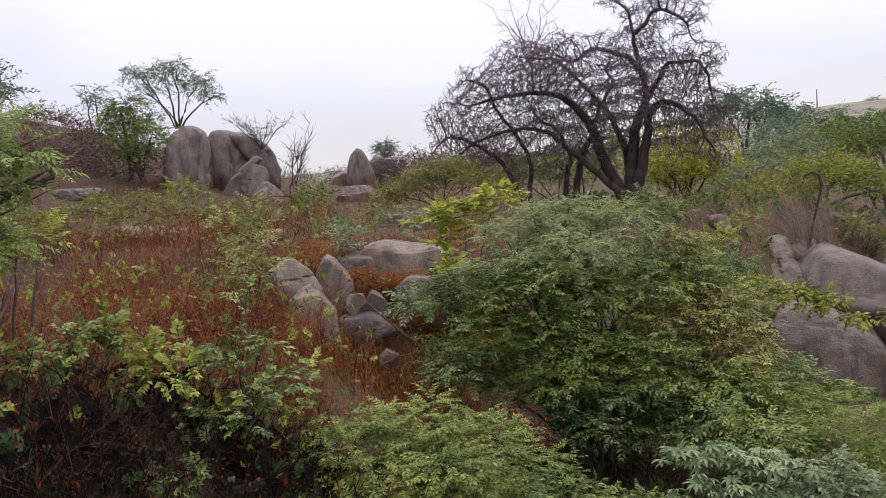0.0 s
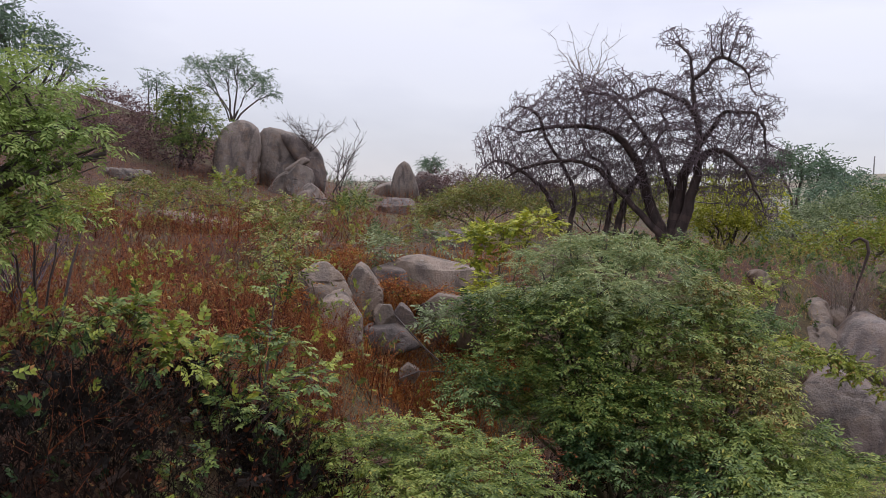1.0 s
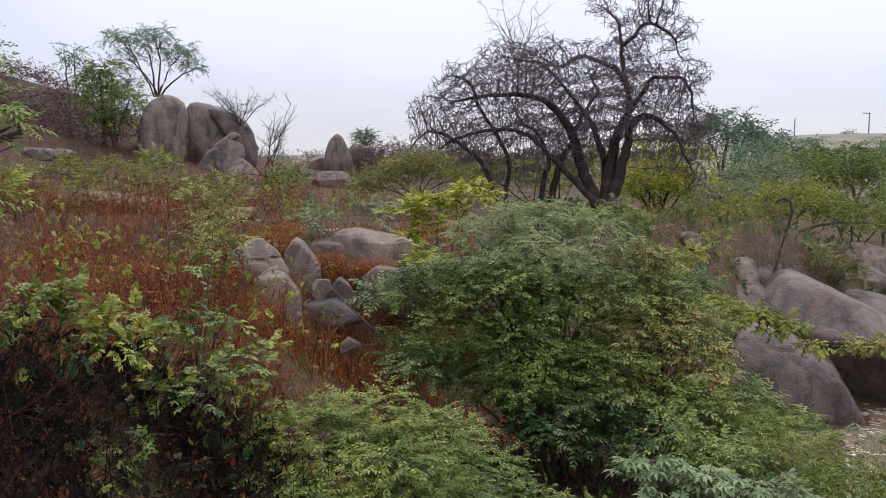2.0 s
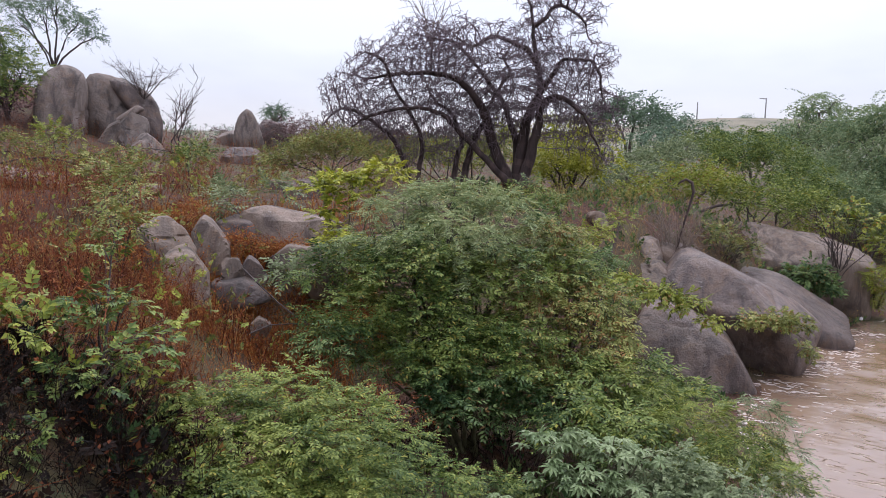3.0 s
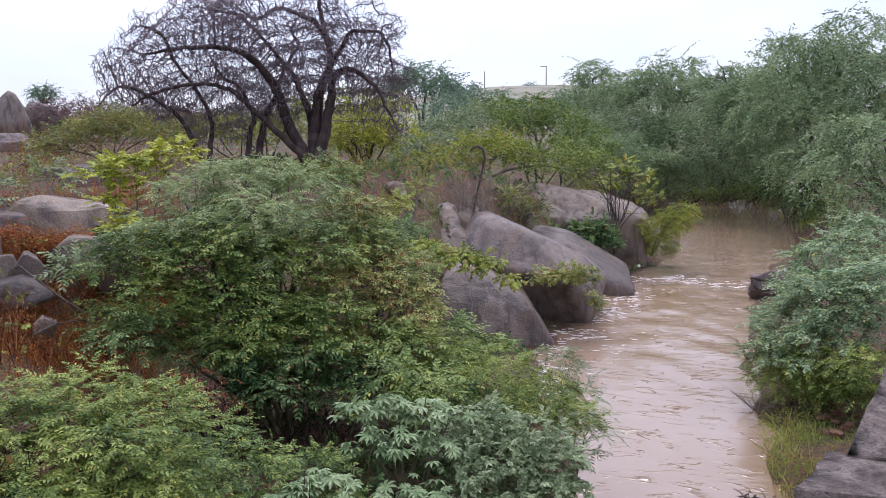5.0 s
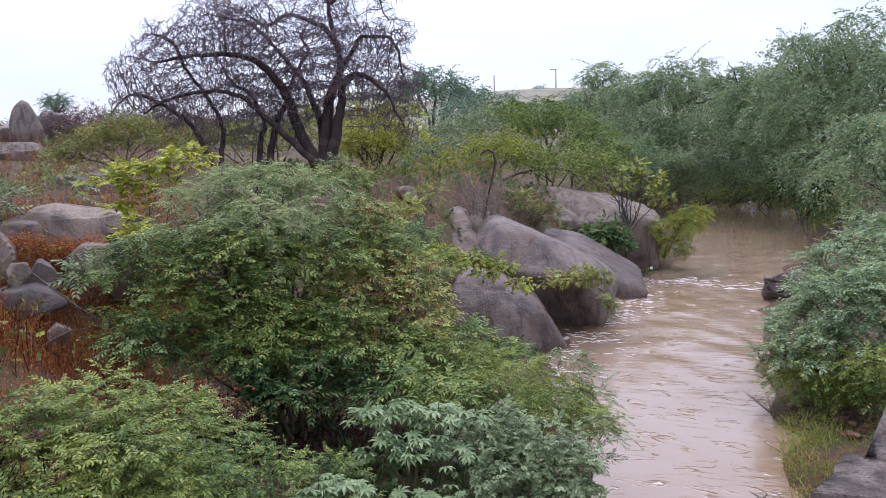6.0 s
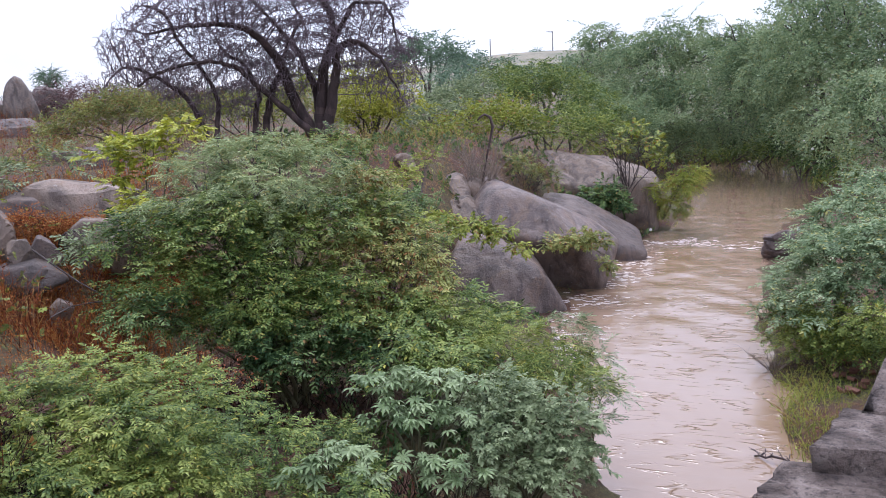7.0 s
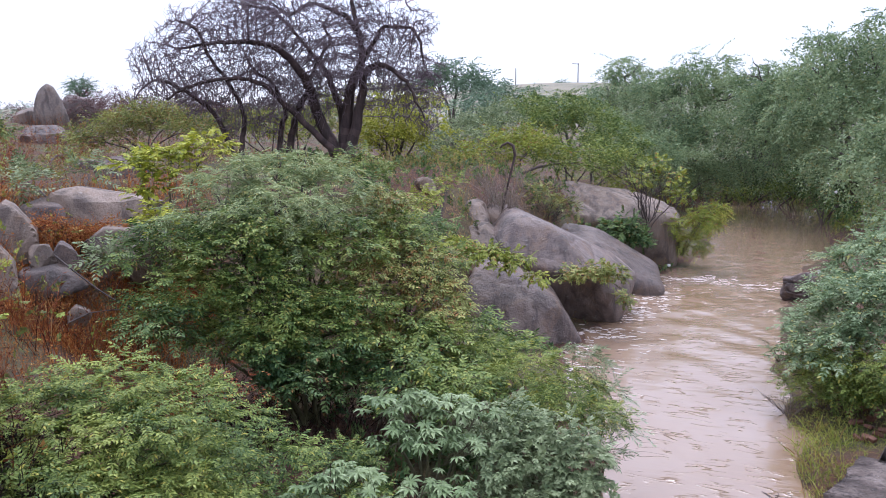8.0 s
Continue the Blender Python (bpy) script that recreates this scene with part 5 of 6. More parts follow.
bare_shrub("bare_sapling", "leafless dark sapling below the granite outcrop", at(-10.7, 31, 4.63), 2.9, 0.4, 3, BARK_TRUNK, 0.032, 10, lean=(0.7, 0))
bare_shrub("bare_shrub", "leafless grey shrub on top of the outcrop", at(-12.4, 36, 7.0), 1.35, 1.5, 20, BARK, 0.018, 7)
bare_shrub("bare_shrub", "leafless grey twigs above the bare tree", at(6.74, 27, 8.52), 2.02, 1.2, 9, BARK_PALE, 0.02, 4)
bare_shrub("bare_shrub", "fan of dark leafless twigs before a flat rock", at(-30.54, 11.2, 3.48), 0.9, 0.6, 16, BARK_DEAD, 0.012, 3)
bare_shrub("bare_shrub", "dry brown leafless shrub growing from the creek rocks", at(24.08, 22, 1.72), 2.0, 0.6, 22, BARK_PALE, 0.02, 6)
bare_shrub("bare_shrub", "dry dark twiggy shrub among the creek rocks", at(27.14, 26, 1.73), 1.3, 1.3, 26, BARK, 0.012, 5)
bare_shrub("bare_shrub", "dry twiggy shrub on the rock above the water", at(34.2, 28.6, 1.41), 2.1, 0.9, 12, BARK, 0.018, 6)

bare_shrub("bank_sapling", "thin pale stalks standing in the water's edge", at(44.0, 14.7, 0.0), 0.45, 0.6, 22, BARK_PALE, 0.006, 3)
bare_shrub("bank_sapling", "thin green-brown stalks leaning over the water", at(43.3, 17.8, 0.05), 0.55, 0.5, 18, STEM_GREEN, 0.007, 4)
drift = thing("drift_branch", "dark wet branch drifting beside the wing wall", "branch", at(44.2, 10.9, 0.0))
g = Soup()
DRIFT_LINE = bent(at(42.9, 11.0, 0.02), at(45.5, 10.8, 0.03), 0.03, 7, 0.02)
tube(g, DRIFT_LINE, np.linspace(0.012, 0.02, 7), 6)
for i in range(14):
    o = DRIFT_LINE[i % 6 + 1]
    tube(g, bent(o, o + rng.normal(0, 0.1, 3) * (1, 1, 0.35) + (0, 0, 0.03), 0.02, 4, 0.008), np.linspace(0.008, 0.003, 4), 4)
part("bough", g, BARK_TRUNK, drift, smooth=True)

hook = thing("dry_stalk", "dead stalk bent over into a dark hook", "plant", at(24, 22, 1.73))
g = Soup()
hl = np.array([at(*q) for q in ((24, 22, 1.73), (24.02, 22, 2.43), (24.28, 22, 3.04), (24.75, 22, 3.8), (24.98, 22, 4.17), (24.84, 22, 4.43), (24.45, 22, 4.51), (24.09, 22, 4.44), (23.92, 22, 4.36),)])
tube(g, hl, (0.028, 0.028, 0.028, 0.03, 0.038, 0.042, 0.036, 0.027, 0.015), 7)
part("stalk", g, BARK_TRUNK, hook, smooth=True)

# ---- the large bush and what grows round it ----
plant("leucaena_bush", "large dense leucaena bush with feathery green leaves", "bush", ((7.68, 12.9, 3.61, 0.64), (1.1, 12, 3.17, 0.68), (6.67, 11.9, 3.16, 0.93), (12.08, 12.1, 2.95, 0.86), (16.56, 12.6, 3.07, 0.67), (2.14, 11.4, 2.45, 0.82), (6.94, 11.2, 2.14, 0.89), (12.96, 11.4, 2.14, 0.82), (4.2, 11.5, 3.1, 0.6), (9.3, 11.6, 3.0, 0.66), (7.0, 11.2, 2.75, 0.55), (10.2, 11.0, 2.2, 0.55),), at(8.27, 12.14), FEATHER, BUSH_GREEN, 60.0, 0.24, 0.12, bark=STEM_GREEN, stem=0.045, twigs=8, fill=0.6, pods=60, shoots=64, layer=0.3, plate=0.4, sway=0.16)
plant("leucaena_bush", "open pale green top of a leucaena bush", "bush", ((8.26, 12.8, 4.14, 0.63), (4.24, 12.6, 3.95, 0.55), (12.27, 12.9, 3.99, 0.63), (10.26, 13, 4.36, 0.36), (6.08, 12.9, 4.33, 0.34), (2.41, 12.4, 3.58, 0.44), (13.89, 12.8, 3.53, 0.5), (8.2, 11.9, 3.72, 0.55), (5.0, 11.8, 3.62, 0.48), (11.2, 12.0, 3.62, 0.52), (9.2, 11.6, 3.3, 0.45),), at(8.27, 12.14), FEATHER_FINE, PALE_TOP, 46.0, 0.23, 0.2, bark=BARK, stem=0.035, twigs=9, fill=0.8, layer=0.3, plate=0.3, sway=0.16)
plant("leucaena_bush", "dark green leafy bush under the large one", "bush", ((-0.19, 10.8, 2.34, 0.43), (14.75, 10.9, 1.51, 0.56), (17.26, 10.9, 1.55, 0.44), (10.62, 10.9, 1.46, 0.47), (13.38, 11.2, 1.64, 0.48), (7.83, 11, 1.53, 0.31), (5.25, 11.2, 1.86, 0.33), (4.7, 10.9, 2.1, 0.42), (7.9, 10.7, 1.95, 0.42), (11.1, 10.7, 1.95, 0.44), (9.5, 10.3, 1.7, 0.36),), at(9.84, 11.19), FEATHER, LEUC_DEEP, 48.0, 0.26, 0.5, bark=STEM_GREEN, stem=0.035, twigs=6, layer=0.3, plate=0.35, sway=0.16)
plant("leucaena_bush", "olive-green bush with brown seed pods", "bush", ((15.53, 13, 3.66, 0.55), (17.68, 12.4, 2.73, 0.71), (19.18, 12, 2.26, 0.65), (16.99, 11.6, 1.86, 0.67), (14.37, 11.8, 2.62, 0.59),), at(16.75, 12.36), FEATHER, OLIVE, 46.0, 0.25, 0.4, bark=STEM_GREEN, stem=0.03, twigs=8, fill=0.7, pods=420, layer=0.3, plate=0.35, sway=0.16)
plant("leucaena_bush", "fresh green leucaena thicket below the bridge", "bush", ((-8.48, 8, 2.32, 0.56), (-3.67, 8.2, 2.38, 0.57), (0.84, 8.1, 2.22, 0.54), (-5.28, 7.5, 1.97, 0.62), (0.07, 7.5, 1.9, 0.63), (-12.01, 7.4, 2.07, 0.33), (-10.47, 7.2, 1.87, 0.44), (-8.6, 7.1, 2.0, 0.42), (-4.3, 7.0, 1.85, 0.44), (1.1, 7.1, 1.62, 0.44), (-1.8, 7.4, 2.25, 0.4),), at(-5.57, 7.90), FEATHER_FLAT, LEUC_PALE, 80.0, 0.22, 0.12, bark=STEM_GREEN, stem=0.02, twigs=6, flat=0.7, shoots=44, layer=0.25, plate=0.28, sway=0.13)
plant("leucaena_bush", "green leucaena thicket below the bridge", "bush", ((4.72, 9, 1.56, 0.51), (7.26, 8.3, 1.38, 0.48), (2.42, 7.9, 1.5, 0.54), (-1.54, 7.6, 1.46, 0.53), (12.62, 9, 1.04, 0.41), (7.33, 7.6, 1.15, 0.48), (13.19, 7.6, 1.1, 0.42),), at(6.57, 8.34), FEATHER_FLAT, LEUC, 64.0, 0.22, 0.15, bark=STEM_GREEN, stem=0.02, twigs=6, flat=0.8, shoots=40, layer=0.25, plate=0.3, sway=0.14)
plant("leucaena_bush", "feathery light green shrub hanging over the water", "bush", ((25.59, 10.6, 1.54, 0.55), (28.88, 10.2, 1.43, 0.53), (30.91, 9.8, 1.31, 0.4), (22.7, 11, 1.55, 0.53), (27.59, 9.7, 1.27, 0.51),), at(27.13, 10.46), FEATHER_FINE, LEUC_PALE, 75.0, 0.2, 0.3, bark=STEM_GREEN, stem=0.02, twigs=6, wind=(0.5, -0.2, 0))
plant("leucaena_bush", "green shrub on the creek bank", "bush", ((19.01, 11.2, 1.78, 0.61), (21.12, 11.8, 1.76, 0.56), (18.02, 10.2, 1.53, 0.53), (21.37, 10.2, 1.5, 0.53), (23.61, 12.2, 1.63, 0.44), (25.66, 12, 1.53, 0.35),), at(21.47, 11.47), FEATHER, LEUC, 50.0, 0.27, 0.35, bark=STEM_GREEN, stem=0.025, twigs=6, layer=0.3, plate=0.35, sway=0.16)
plant("bank_shrub", "grey-green small-leaved shrub leaning over the creek", "bush", ((25.06, 9, 1.47, 0.41), (27.98, 8.9, 1.4, 0.42), (30.04, 8.6, 1.26, 0.34), (26.67, 8.6, 1.22, 0.43), (23.68, 8.4, 1.25, 0.39), (29.59, 8.4, 1.11, 0.29), (22.93, 9, 1.41, 0.27), (26.6, 8.3, 0.96, 0.4), (29.13, 8.2, 0.88, 0.33), (24, 8.2, 0.88, 0.35), (30.84, 8.4, 0.99, 0.25),), at(26.96, 8.75), BROAD, GREYGREEN, 85.0, 0.15, 0.2, fill=0.75, bark=STEM_GREEN, stem=0.02, twigs=7, wind=(0.5, -0.2, 0))
plant("bank_shrub", "thin feathery shoots leaning out over the creek", "bush", ((30.96, 10.6, 1.69, 0.37), (31.75, 10.1, 1.51, 0.36), (32.54, 9.6, 1.32, 0.32), (32.12, 9.2, 1.11, 0.29), (29.34, 11, 1.69, 0.36),), at(31.34, 10.30), FEATHER_FINE, GREYGREEN, 20.0, 0.2, 0.35, bark=STEM_GREEN, stem=0.012, twigs=12, fill=0.9, wind=(0.7, -0.3, 0))
plant("yellow_shrub", "bright yellow-green leafy shrub", "bush", ((1.4, 14.3, 4.36, 0.42), (-0.6, 14.4, 4.22, 0.36), (3.6, 14.3, 4.55, 0.4), (0.5, 13.5, 3.5, 0.33), (-0.2, 14, 3.92, 0.24),), at(0.71, 14.40), BROAD, YELLOW, 44.0, 0.24, 0.1, bark=STEM_GREEN, stem=0.025, twigs=6, fill=0.7, plate=0.45, layer=0.4)
plant("creeper", "yellow-green creeper spilling over the creek rocks", "plant", ((22.9, 17.8, 2.12, 0.42), (24.9, 17.8, 1.95, 0.42), (26.7, 17.9, 1.62, 0.24), (21.0, 18.2, 2.25, 0.4),), at(23.43, 18.9, 1.85), BROAD, LIME, 60.0, 0.21, 0.6, bark=STEM_GREEN, stem=0.012, twigs=4, flat=0.5)
plant("creeper", "yellow-green creeper spilling over the creek rocks", "plant", ((29.1, 19.3, 1.42, 0.26), (30.5, 19.4, 1.45, 0.45), (31.9, 19.6, 1.4, 0.4), (32.9, 20.0, 0.75, 0.24),), at(30.25, 20.2, 1.5), BROAD, OLIVE, 60.0, 0.2, 0.6, bark=STEM_GREEN, stem=0.012, twigs=4, flat=0.5)
plant("rock_shrub", "leafy green shrub in the cleft of the creek rocks", "bush", ((32.27, 27.4, 1.39, 0.68), (33.43, 27.4, 1.09, 0.48),), at(33.04, 27.8, 0.84), BROAD, LEUC_DEEP, 45.0, 0.3, 0.3, bark=STEM_GREEN, stem=0.02, twigs=5)
plant("rock_shrub", "feathery yellow-green shrub dipping into the creek", "bush", ((37.6, 29.3, 1.6, 0.62), (38.52, 29.3, 1.98, 0.39), (37.05, 29.3, 0.8, 0.54), (35.73, 29.3, 1.41, 0.39),), at(36.49, 29.6, 0.45), FEATHER_FINE, LIME, 34.0, 0.4, 0.5, bark=STEM_GREEN, stem=0.025, twigs=6)
plant("rock_shrub", "grey-green twiggy shrub between the creek rocks", "bush", ((26.59, 26, 2.65, 0.59), (28.36, 26, 2.26, 0.51),), at(27.52, 26.4, 1.48), FEATHER, OLIVE, 30.0, 0.3, 0.0, bark=BARK, stem=0.025, twigs=9, fill=0.8)
plant("rock_shrub", "thin shrub with sparse yellow-green leaves above the water", "bush", ((34.59, 28.4, 3.56, 0.44), (33.83, 28.4, 2.94, 0.5), (35.72, 28.4, 3.16, 0.44), (36.29, 28.4, 2.48, 0.5),), at(34.2, 28.6, 1.41), BROAD, LIME, 20.0, 0.26, 0.1, bark=BARK, stem=0.02, twigs=7, fill=0.8)
plant("bank_bush", "grey-green feathery bush on the far bank", "bush", ((48.3, 17, 2.2, 0.84), (46.9, 17, 1.85, 0.6), (49.54, 18, 2.45, 0.89), (48.27, 15.5, 1.7, 0.94), (45.29, 15.8, 1.27, 0.57), (50.48, 15.5, 1.93, 0.89), (47.2, 16, 1.7, 0.66), (44.66, 15, 0.94, 0.44), (47.71, 14.8, 1.25, 0.64),), at(47.32, 16.27), FEATHER, BANK_LEAF, 38.0, 0.31, 0.4, bark=STEM_GREEN, stem=0.035, twigs=6, wind=(-0.3, 0, 0), layer=0.35, plate=0.4, sway=0.18, shoots=40)
plant("bank_bush", "low mixed green bush at the water's edge", "bush", ((47.76, 14.6, 0.96, 0.55), (45.04, 15.2, 0.63, 0.42), (50.08, 14.2, 0.98, 0.57), (46.44, 14.6, 0.68, 0.35), (49.48, 14.2, 0.73, 0.31), (44.18, 15, 0.46, 0.24), (47.48, 14.4, 0.66, 0.34), (45.73, 15, 0.75, 0.44), (45.08, 14.6, 0.43, 0.28), (47.34, 14.3, 0.48, 0.28), (49.84, 13.9, 0.63, 0.33), (48.51, 14.1, 0.61, 0.27),), at(50.5, 15.6), FEATHER, LEUC_PALE, 48.0, 0.24, 0.4, bark=STEM_GREEN, stem=0.02, twigs=6)

for rows, base in ((((-6.6, 15.1, 3.2, 0.26), (-5.9, 15.3, 3.25, 0.24)), (-6.2, 15.3)), (((-3.9, 15.9, 3.02, 0.28), (-2.4, 15.9, 3.0, 0.26)), (-3.2, 16.0)), (((-1.0, 15.0, 2.72, 0.22), (-4.9, 14.3, 2.5, 0.2)), (-3.0, 14.8)), (((-8.8, 13.1, 2.35, 0.26), (-11.6, 13.3, 2.75, 0.26), (-7.3, 13.2, 2.2, 0.22)), (-9.2, 13.3)), (((-12.6, 14.0, 3.2, 0.28), (-9.6, 16.2, 3.75, 0.26)), (-11.2, 15.0))):
    plant("dry_tuft", "tuft of rust-orange dry grass between gully rocks", "grass", rows, at(*base), SPRAY_LONG, RUST, 90.0, 0.3, -0.5, bark=BARK_PALE, stem=0.006, twigs=6, fill=0.8, group="dry tufts")
plant("dead_fern", "withered brown bush between the green ones", "bush", ((4.25, 10, 2, 0.2), (5.6, 9.4, 1.92, 0.21), (2.62, 9.9, 1.88, 0.16),), at(4.16, 9.97), SPRAY_LONG, BROWN, 30.0, 0.3, 0.3, bark=BARK_PALE, stem=0.012, twigs=9)
fallen = thing("fallen_branch", "thin dark fallen branch lying across the gully", "branch", at(-3.46, 12.3, 2.74))
g = Soup()
tube(g, np.array([at(*q) for q in ((-6.06, 13.2, 3.08), (-4.94, 12.9, 2.86), (-3.66, 12.5, 2.65), (-2.47, 12.2, 2.5), (-1.56, 12, 2.42),)]), (0.015, 0.014, 0.012, 0.009, 0.006), 5)
tube(g, np.array([at(*q) for q in ((-5.57, 11.6, 2.39), (-4.24, 11.8, 2.46), (-2.87, 11.9, 2.45), (-1.56, 12, 2.42),)]), (0.012, 0.011, 0.009, 0.006), 5)
part("bough", g, BARK, fallen, smooth=True)

for rows, base, mat in ((((14.87, 14.5, 3.76, 0.43), (17.02, 13.6, 2.9, 0.43), (14.97, 13.6, 3.27, 0.43), (19.32, 15, 3.04, 0.37),), (16.55, 14.38), LEUC_DEEP), (((16.9, 15, 3.43, 0.38), (18.83, 16, 3.46, 0.34), (18.62, 14.2, 2.68, 0.34), (20.32, 17, 3.73, 0.26),), (18.67, 15.75), LIME), (((13.6, 16, 4.24, 0.4), (15.81, 16, 3.98, 0.38), (20.62, 13.6, 2.57, 0.33), (18.31, 12.8, 2.5, 0.37),), (17.09, 14.80), LEUC)):
    plant("leafy_bush", "mixed green bush between the large bush and the rocks", "bush", rows, at(*base), FEATHER, mat, 42.0, 0.24, 0.3, bark=BARK, stem=0.025, twigs=7, fill=0.7, group="bushes by the rocks")

# ---- undergrowth on the slope ----
UG = "undergrowth with dark shade beneath"
for rows, base, mat in ((((-25.8, 8.4, 3.69, 0.36), (-23.71, 8.4, 3.74, 0.27), (-27.48, 8.3, 3.6, 0.27),), (-25.66, 8.57), LEUC_PALE), (((-21.52, 8, 3.53, 0.28), (-19.69, 8.1, 3.56, 0.23), (-20.76, 7.8, 3.35, 0.28),), (-20.66, 8.17), LIME), (((-15.51, 8.6, 3.41, 0.31), (-13.95, 8.6, 3.35, 0.25), (-16.23, 8.3, 3.18, 0.27), (-14.46, 9.6, 3.83, 0.2),), (-15.04, 8.97), LEUC), (((-15, 7.6, 3.01, 0.3), (-12.29, 7.9, 3.1, 0.26), (-17.68, 7.3, 2.99, 0.24), (-22.78, 6.6, 2.67, 0.27), (-19.48, 6.8, 2.71, 0.2),), (-17.45, 7.44), LEUC), (((-11.14, 8.6, 3.11, 0.22), (-12.23, 7.8, 2.84, 0.17), (-29.78, 8.4, 3.54, 0.24),), (-17.72, 8.47), LIME)):
    plant("leafy_shrub", "small shrub with broad yellow-green leaflets", "shrub", rows, at(*base), BROAD, mat, 30.0, 0.19, 0.25, bark=BARK, stem=0.018, twigs=7, fill=0.75, group=UG, flat=0.7)
SS = "sprigs in the brown brush"
for rows, base, mat in ((((-14.05, 19, 4.67, 0.43), (-14.83, 18, 4.26, 0.44), (-12.87, 18, 4.38, 0.35), (-13.66, 16, 4.01, 0.39),), (-13.85, 17.95), OLIVE), (((-9.12, 24, 4.77, 0.47), (-9.71, 23, 4.54, 0.35),), (-9.41, 23.70), LEUC), (((-14.05, 13, 3.83, 0.32), (-14.83, 14, 4.03, 0.28), (-13.26, 13, 3.74, 0.23),), (-14.05, 13.53), OLIVE), (((-17.89, 28, 5.27, 0.43), (-16.75, 28, 5.09, 0.39), (-18.27, 27, 4.98, 0.34),), (-17.64, 27.87), LIME), (((-6.9, 17, 3.89, 0.36), (-7.7, 18, 4.01, 0.32), (-3.69, 18, 4.02, 0.32), (-2.42, 13, 3.01, 0.29), (-3.22, 13, 2.92, 0.26),), (-4.79, 16.00), GREYGREEN)):
    plant("leafy_shrub", "green shrub standing in rust-brown brush", "shrub", rows, at(*base), FEATHER, mat, 26.0, 0.32, 0.1, bark=BARK, stem=0.02, twigs=6, fill=0.6, group=SS)
plant("mesquite_tree", "hanging feathery green boughs of a mesquite", "tree", ((-32.06, 9, 5.91, 0.6), (-29.54, 9, 5.66, 0.54), (-27.22, 9.2, 5.48, 0.32), (-31.5, 8.7, 5.3, 0.58), (-28.93, 8.8, 5.15, 0.37), (-32.51, 8.5, 4.77, 0.48), (-34.84, 8.6, 5.54, 0.72), (-25.69, 9.2, 5.34, 0.16), (-31.59, 8.5, 4.55, 0.36), (-29.31, 8.8, 4.64, 0.28), (-33.79, 8.4, 4.36, 0.41),), at(-44, 9.5), FEATHER, LEUC_BRIGHT, 42.0, 0.22, 0.8, bark=BARK, stem=0.07, twigs=8, leaf_name="crown", wood_name="trunk")
plant("leafy_shrub", "yellow-green shrub under the hanging boughs", "shrub", ((-29.96, 9.5, 4.68, 0.3), (-31.9, 9.2, 4.52, 0.32), (-26.6, 11, 4.69, 0.23), (-28.31, 10, 4.53, 0.21),), at(-29.19, 10.12), FEATHER, LIME, 40.0, 0.28, -0.2, bark=BARK, stem=0.02, twigs=6)


# ---- castor plant ----
def castor_leaf():
    """A star-shaped leaf with eight pointed lobes, each folded along its rib."""
    v, f = [(0.0, 0.0, 0.0)], []
    for i in range(8):
        a = radians(-150 + 300 * i / 7)
        L = 1.0 - 0.35 * abs(i - 3.5) / 3.5
        d, s = np.array((math.cos(a), math.sin(a), 0)), np.array((-math.sin(a), math.cos(a), 0))
        k = len(v)
        v += [tuple(d * L * 0.35 + s * 0.10 + (0, 0, 0.05)), tuple(d * L * 0.62 + s * 0.13 + (0, 0, 0.02)), tuple(d * L + (0, 0, -0.22)),
              tuple(d * L * 0.62 - s * 0.13 + (0, 0, 0.02)), tuple(d * L * 0.35 - s * 0.10 + (0, 0, 0.05)), tuple(d * L * 0.6 + (0, 0, -0.03))]
        f += [(0, k + 5, k), (k, k + 5, k + 1), (k + 1, k + 5, k + 2), (k + 2, k + 5, k + 3), (k + 3, k + 5, k + 4), (k + 4, k + 5, 0)]
    me = bpy.data.meshes.new("leaf")
    me.from_pydata([tuple(float(c) for c in q) for q in v], [], [t[::-1] for t in f])
    me.materials.append(CASTOR)
    return me


CASTOR_LEAF = castor_leaf()


def castor_plant(rows, base, count):
    ob = thing("castor_plant", "castor plant with large grey-green star-shaped leaves", "plant", base, "castor plants")
    lobes = to_lobes(rows)
    p, w = crown_points(lobes, 30.0, 0.5, 0.8)
    pick = rng.choice(len(p), count, replace=False)
    g = Soup()
    b = np.asarray(base, float)
    for x, y, z, r in lobes:
        tube(g, bent(b - (0, 0, 0.1), (x, y, z), 0.1, 6, 0.02), np.linspace(0.022, 0.01, 6), 6)
        for _ in range(5):
            tube(g, bent((x, y, z), np.array((x, y, z)) + unit(rng.normal(0, 1, 3) + (0, 0, 0.3)) * r * 0.85, 0.03, 4), np.linspace(0.008, 0.004, 4), 4)
    part("woody_frame", g, STEM_GREEN, ob, smooth=True)
    for i in pick:
        leaf = new("leaf", CASTOR_LEAF)
        leaf.parent = ob
        leaf.matrix_parent_inverse = Matrix.Translation(-ob.location)
        d = Vector(w[i] + rng.normal(0, 0.35, 3))
        d.z = min(d.z, 0.2) - 0.1
        up = Vector((0, 0, 1)) + Vector(w[i]) * 0.35 + Vector(rng.normal(0, 0.2, 3))
        x = d.normalized()
        y = up.cross(x).normalized()
        z = x.cross(y)
        m = Matrix((x, y, z)).transposed().to_4x4()
        leaf.matrix_basis = Matrix.Translation(Vector(p[i])) @ m @ Matrix.Scale(float(rng.uniform(0.09, 0.17)), 4)
    return ob


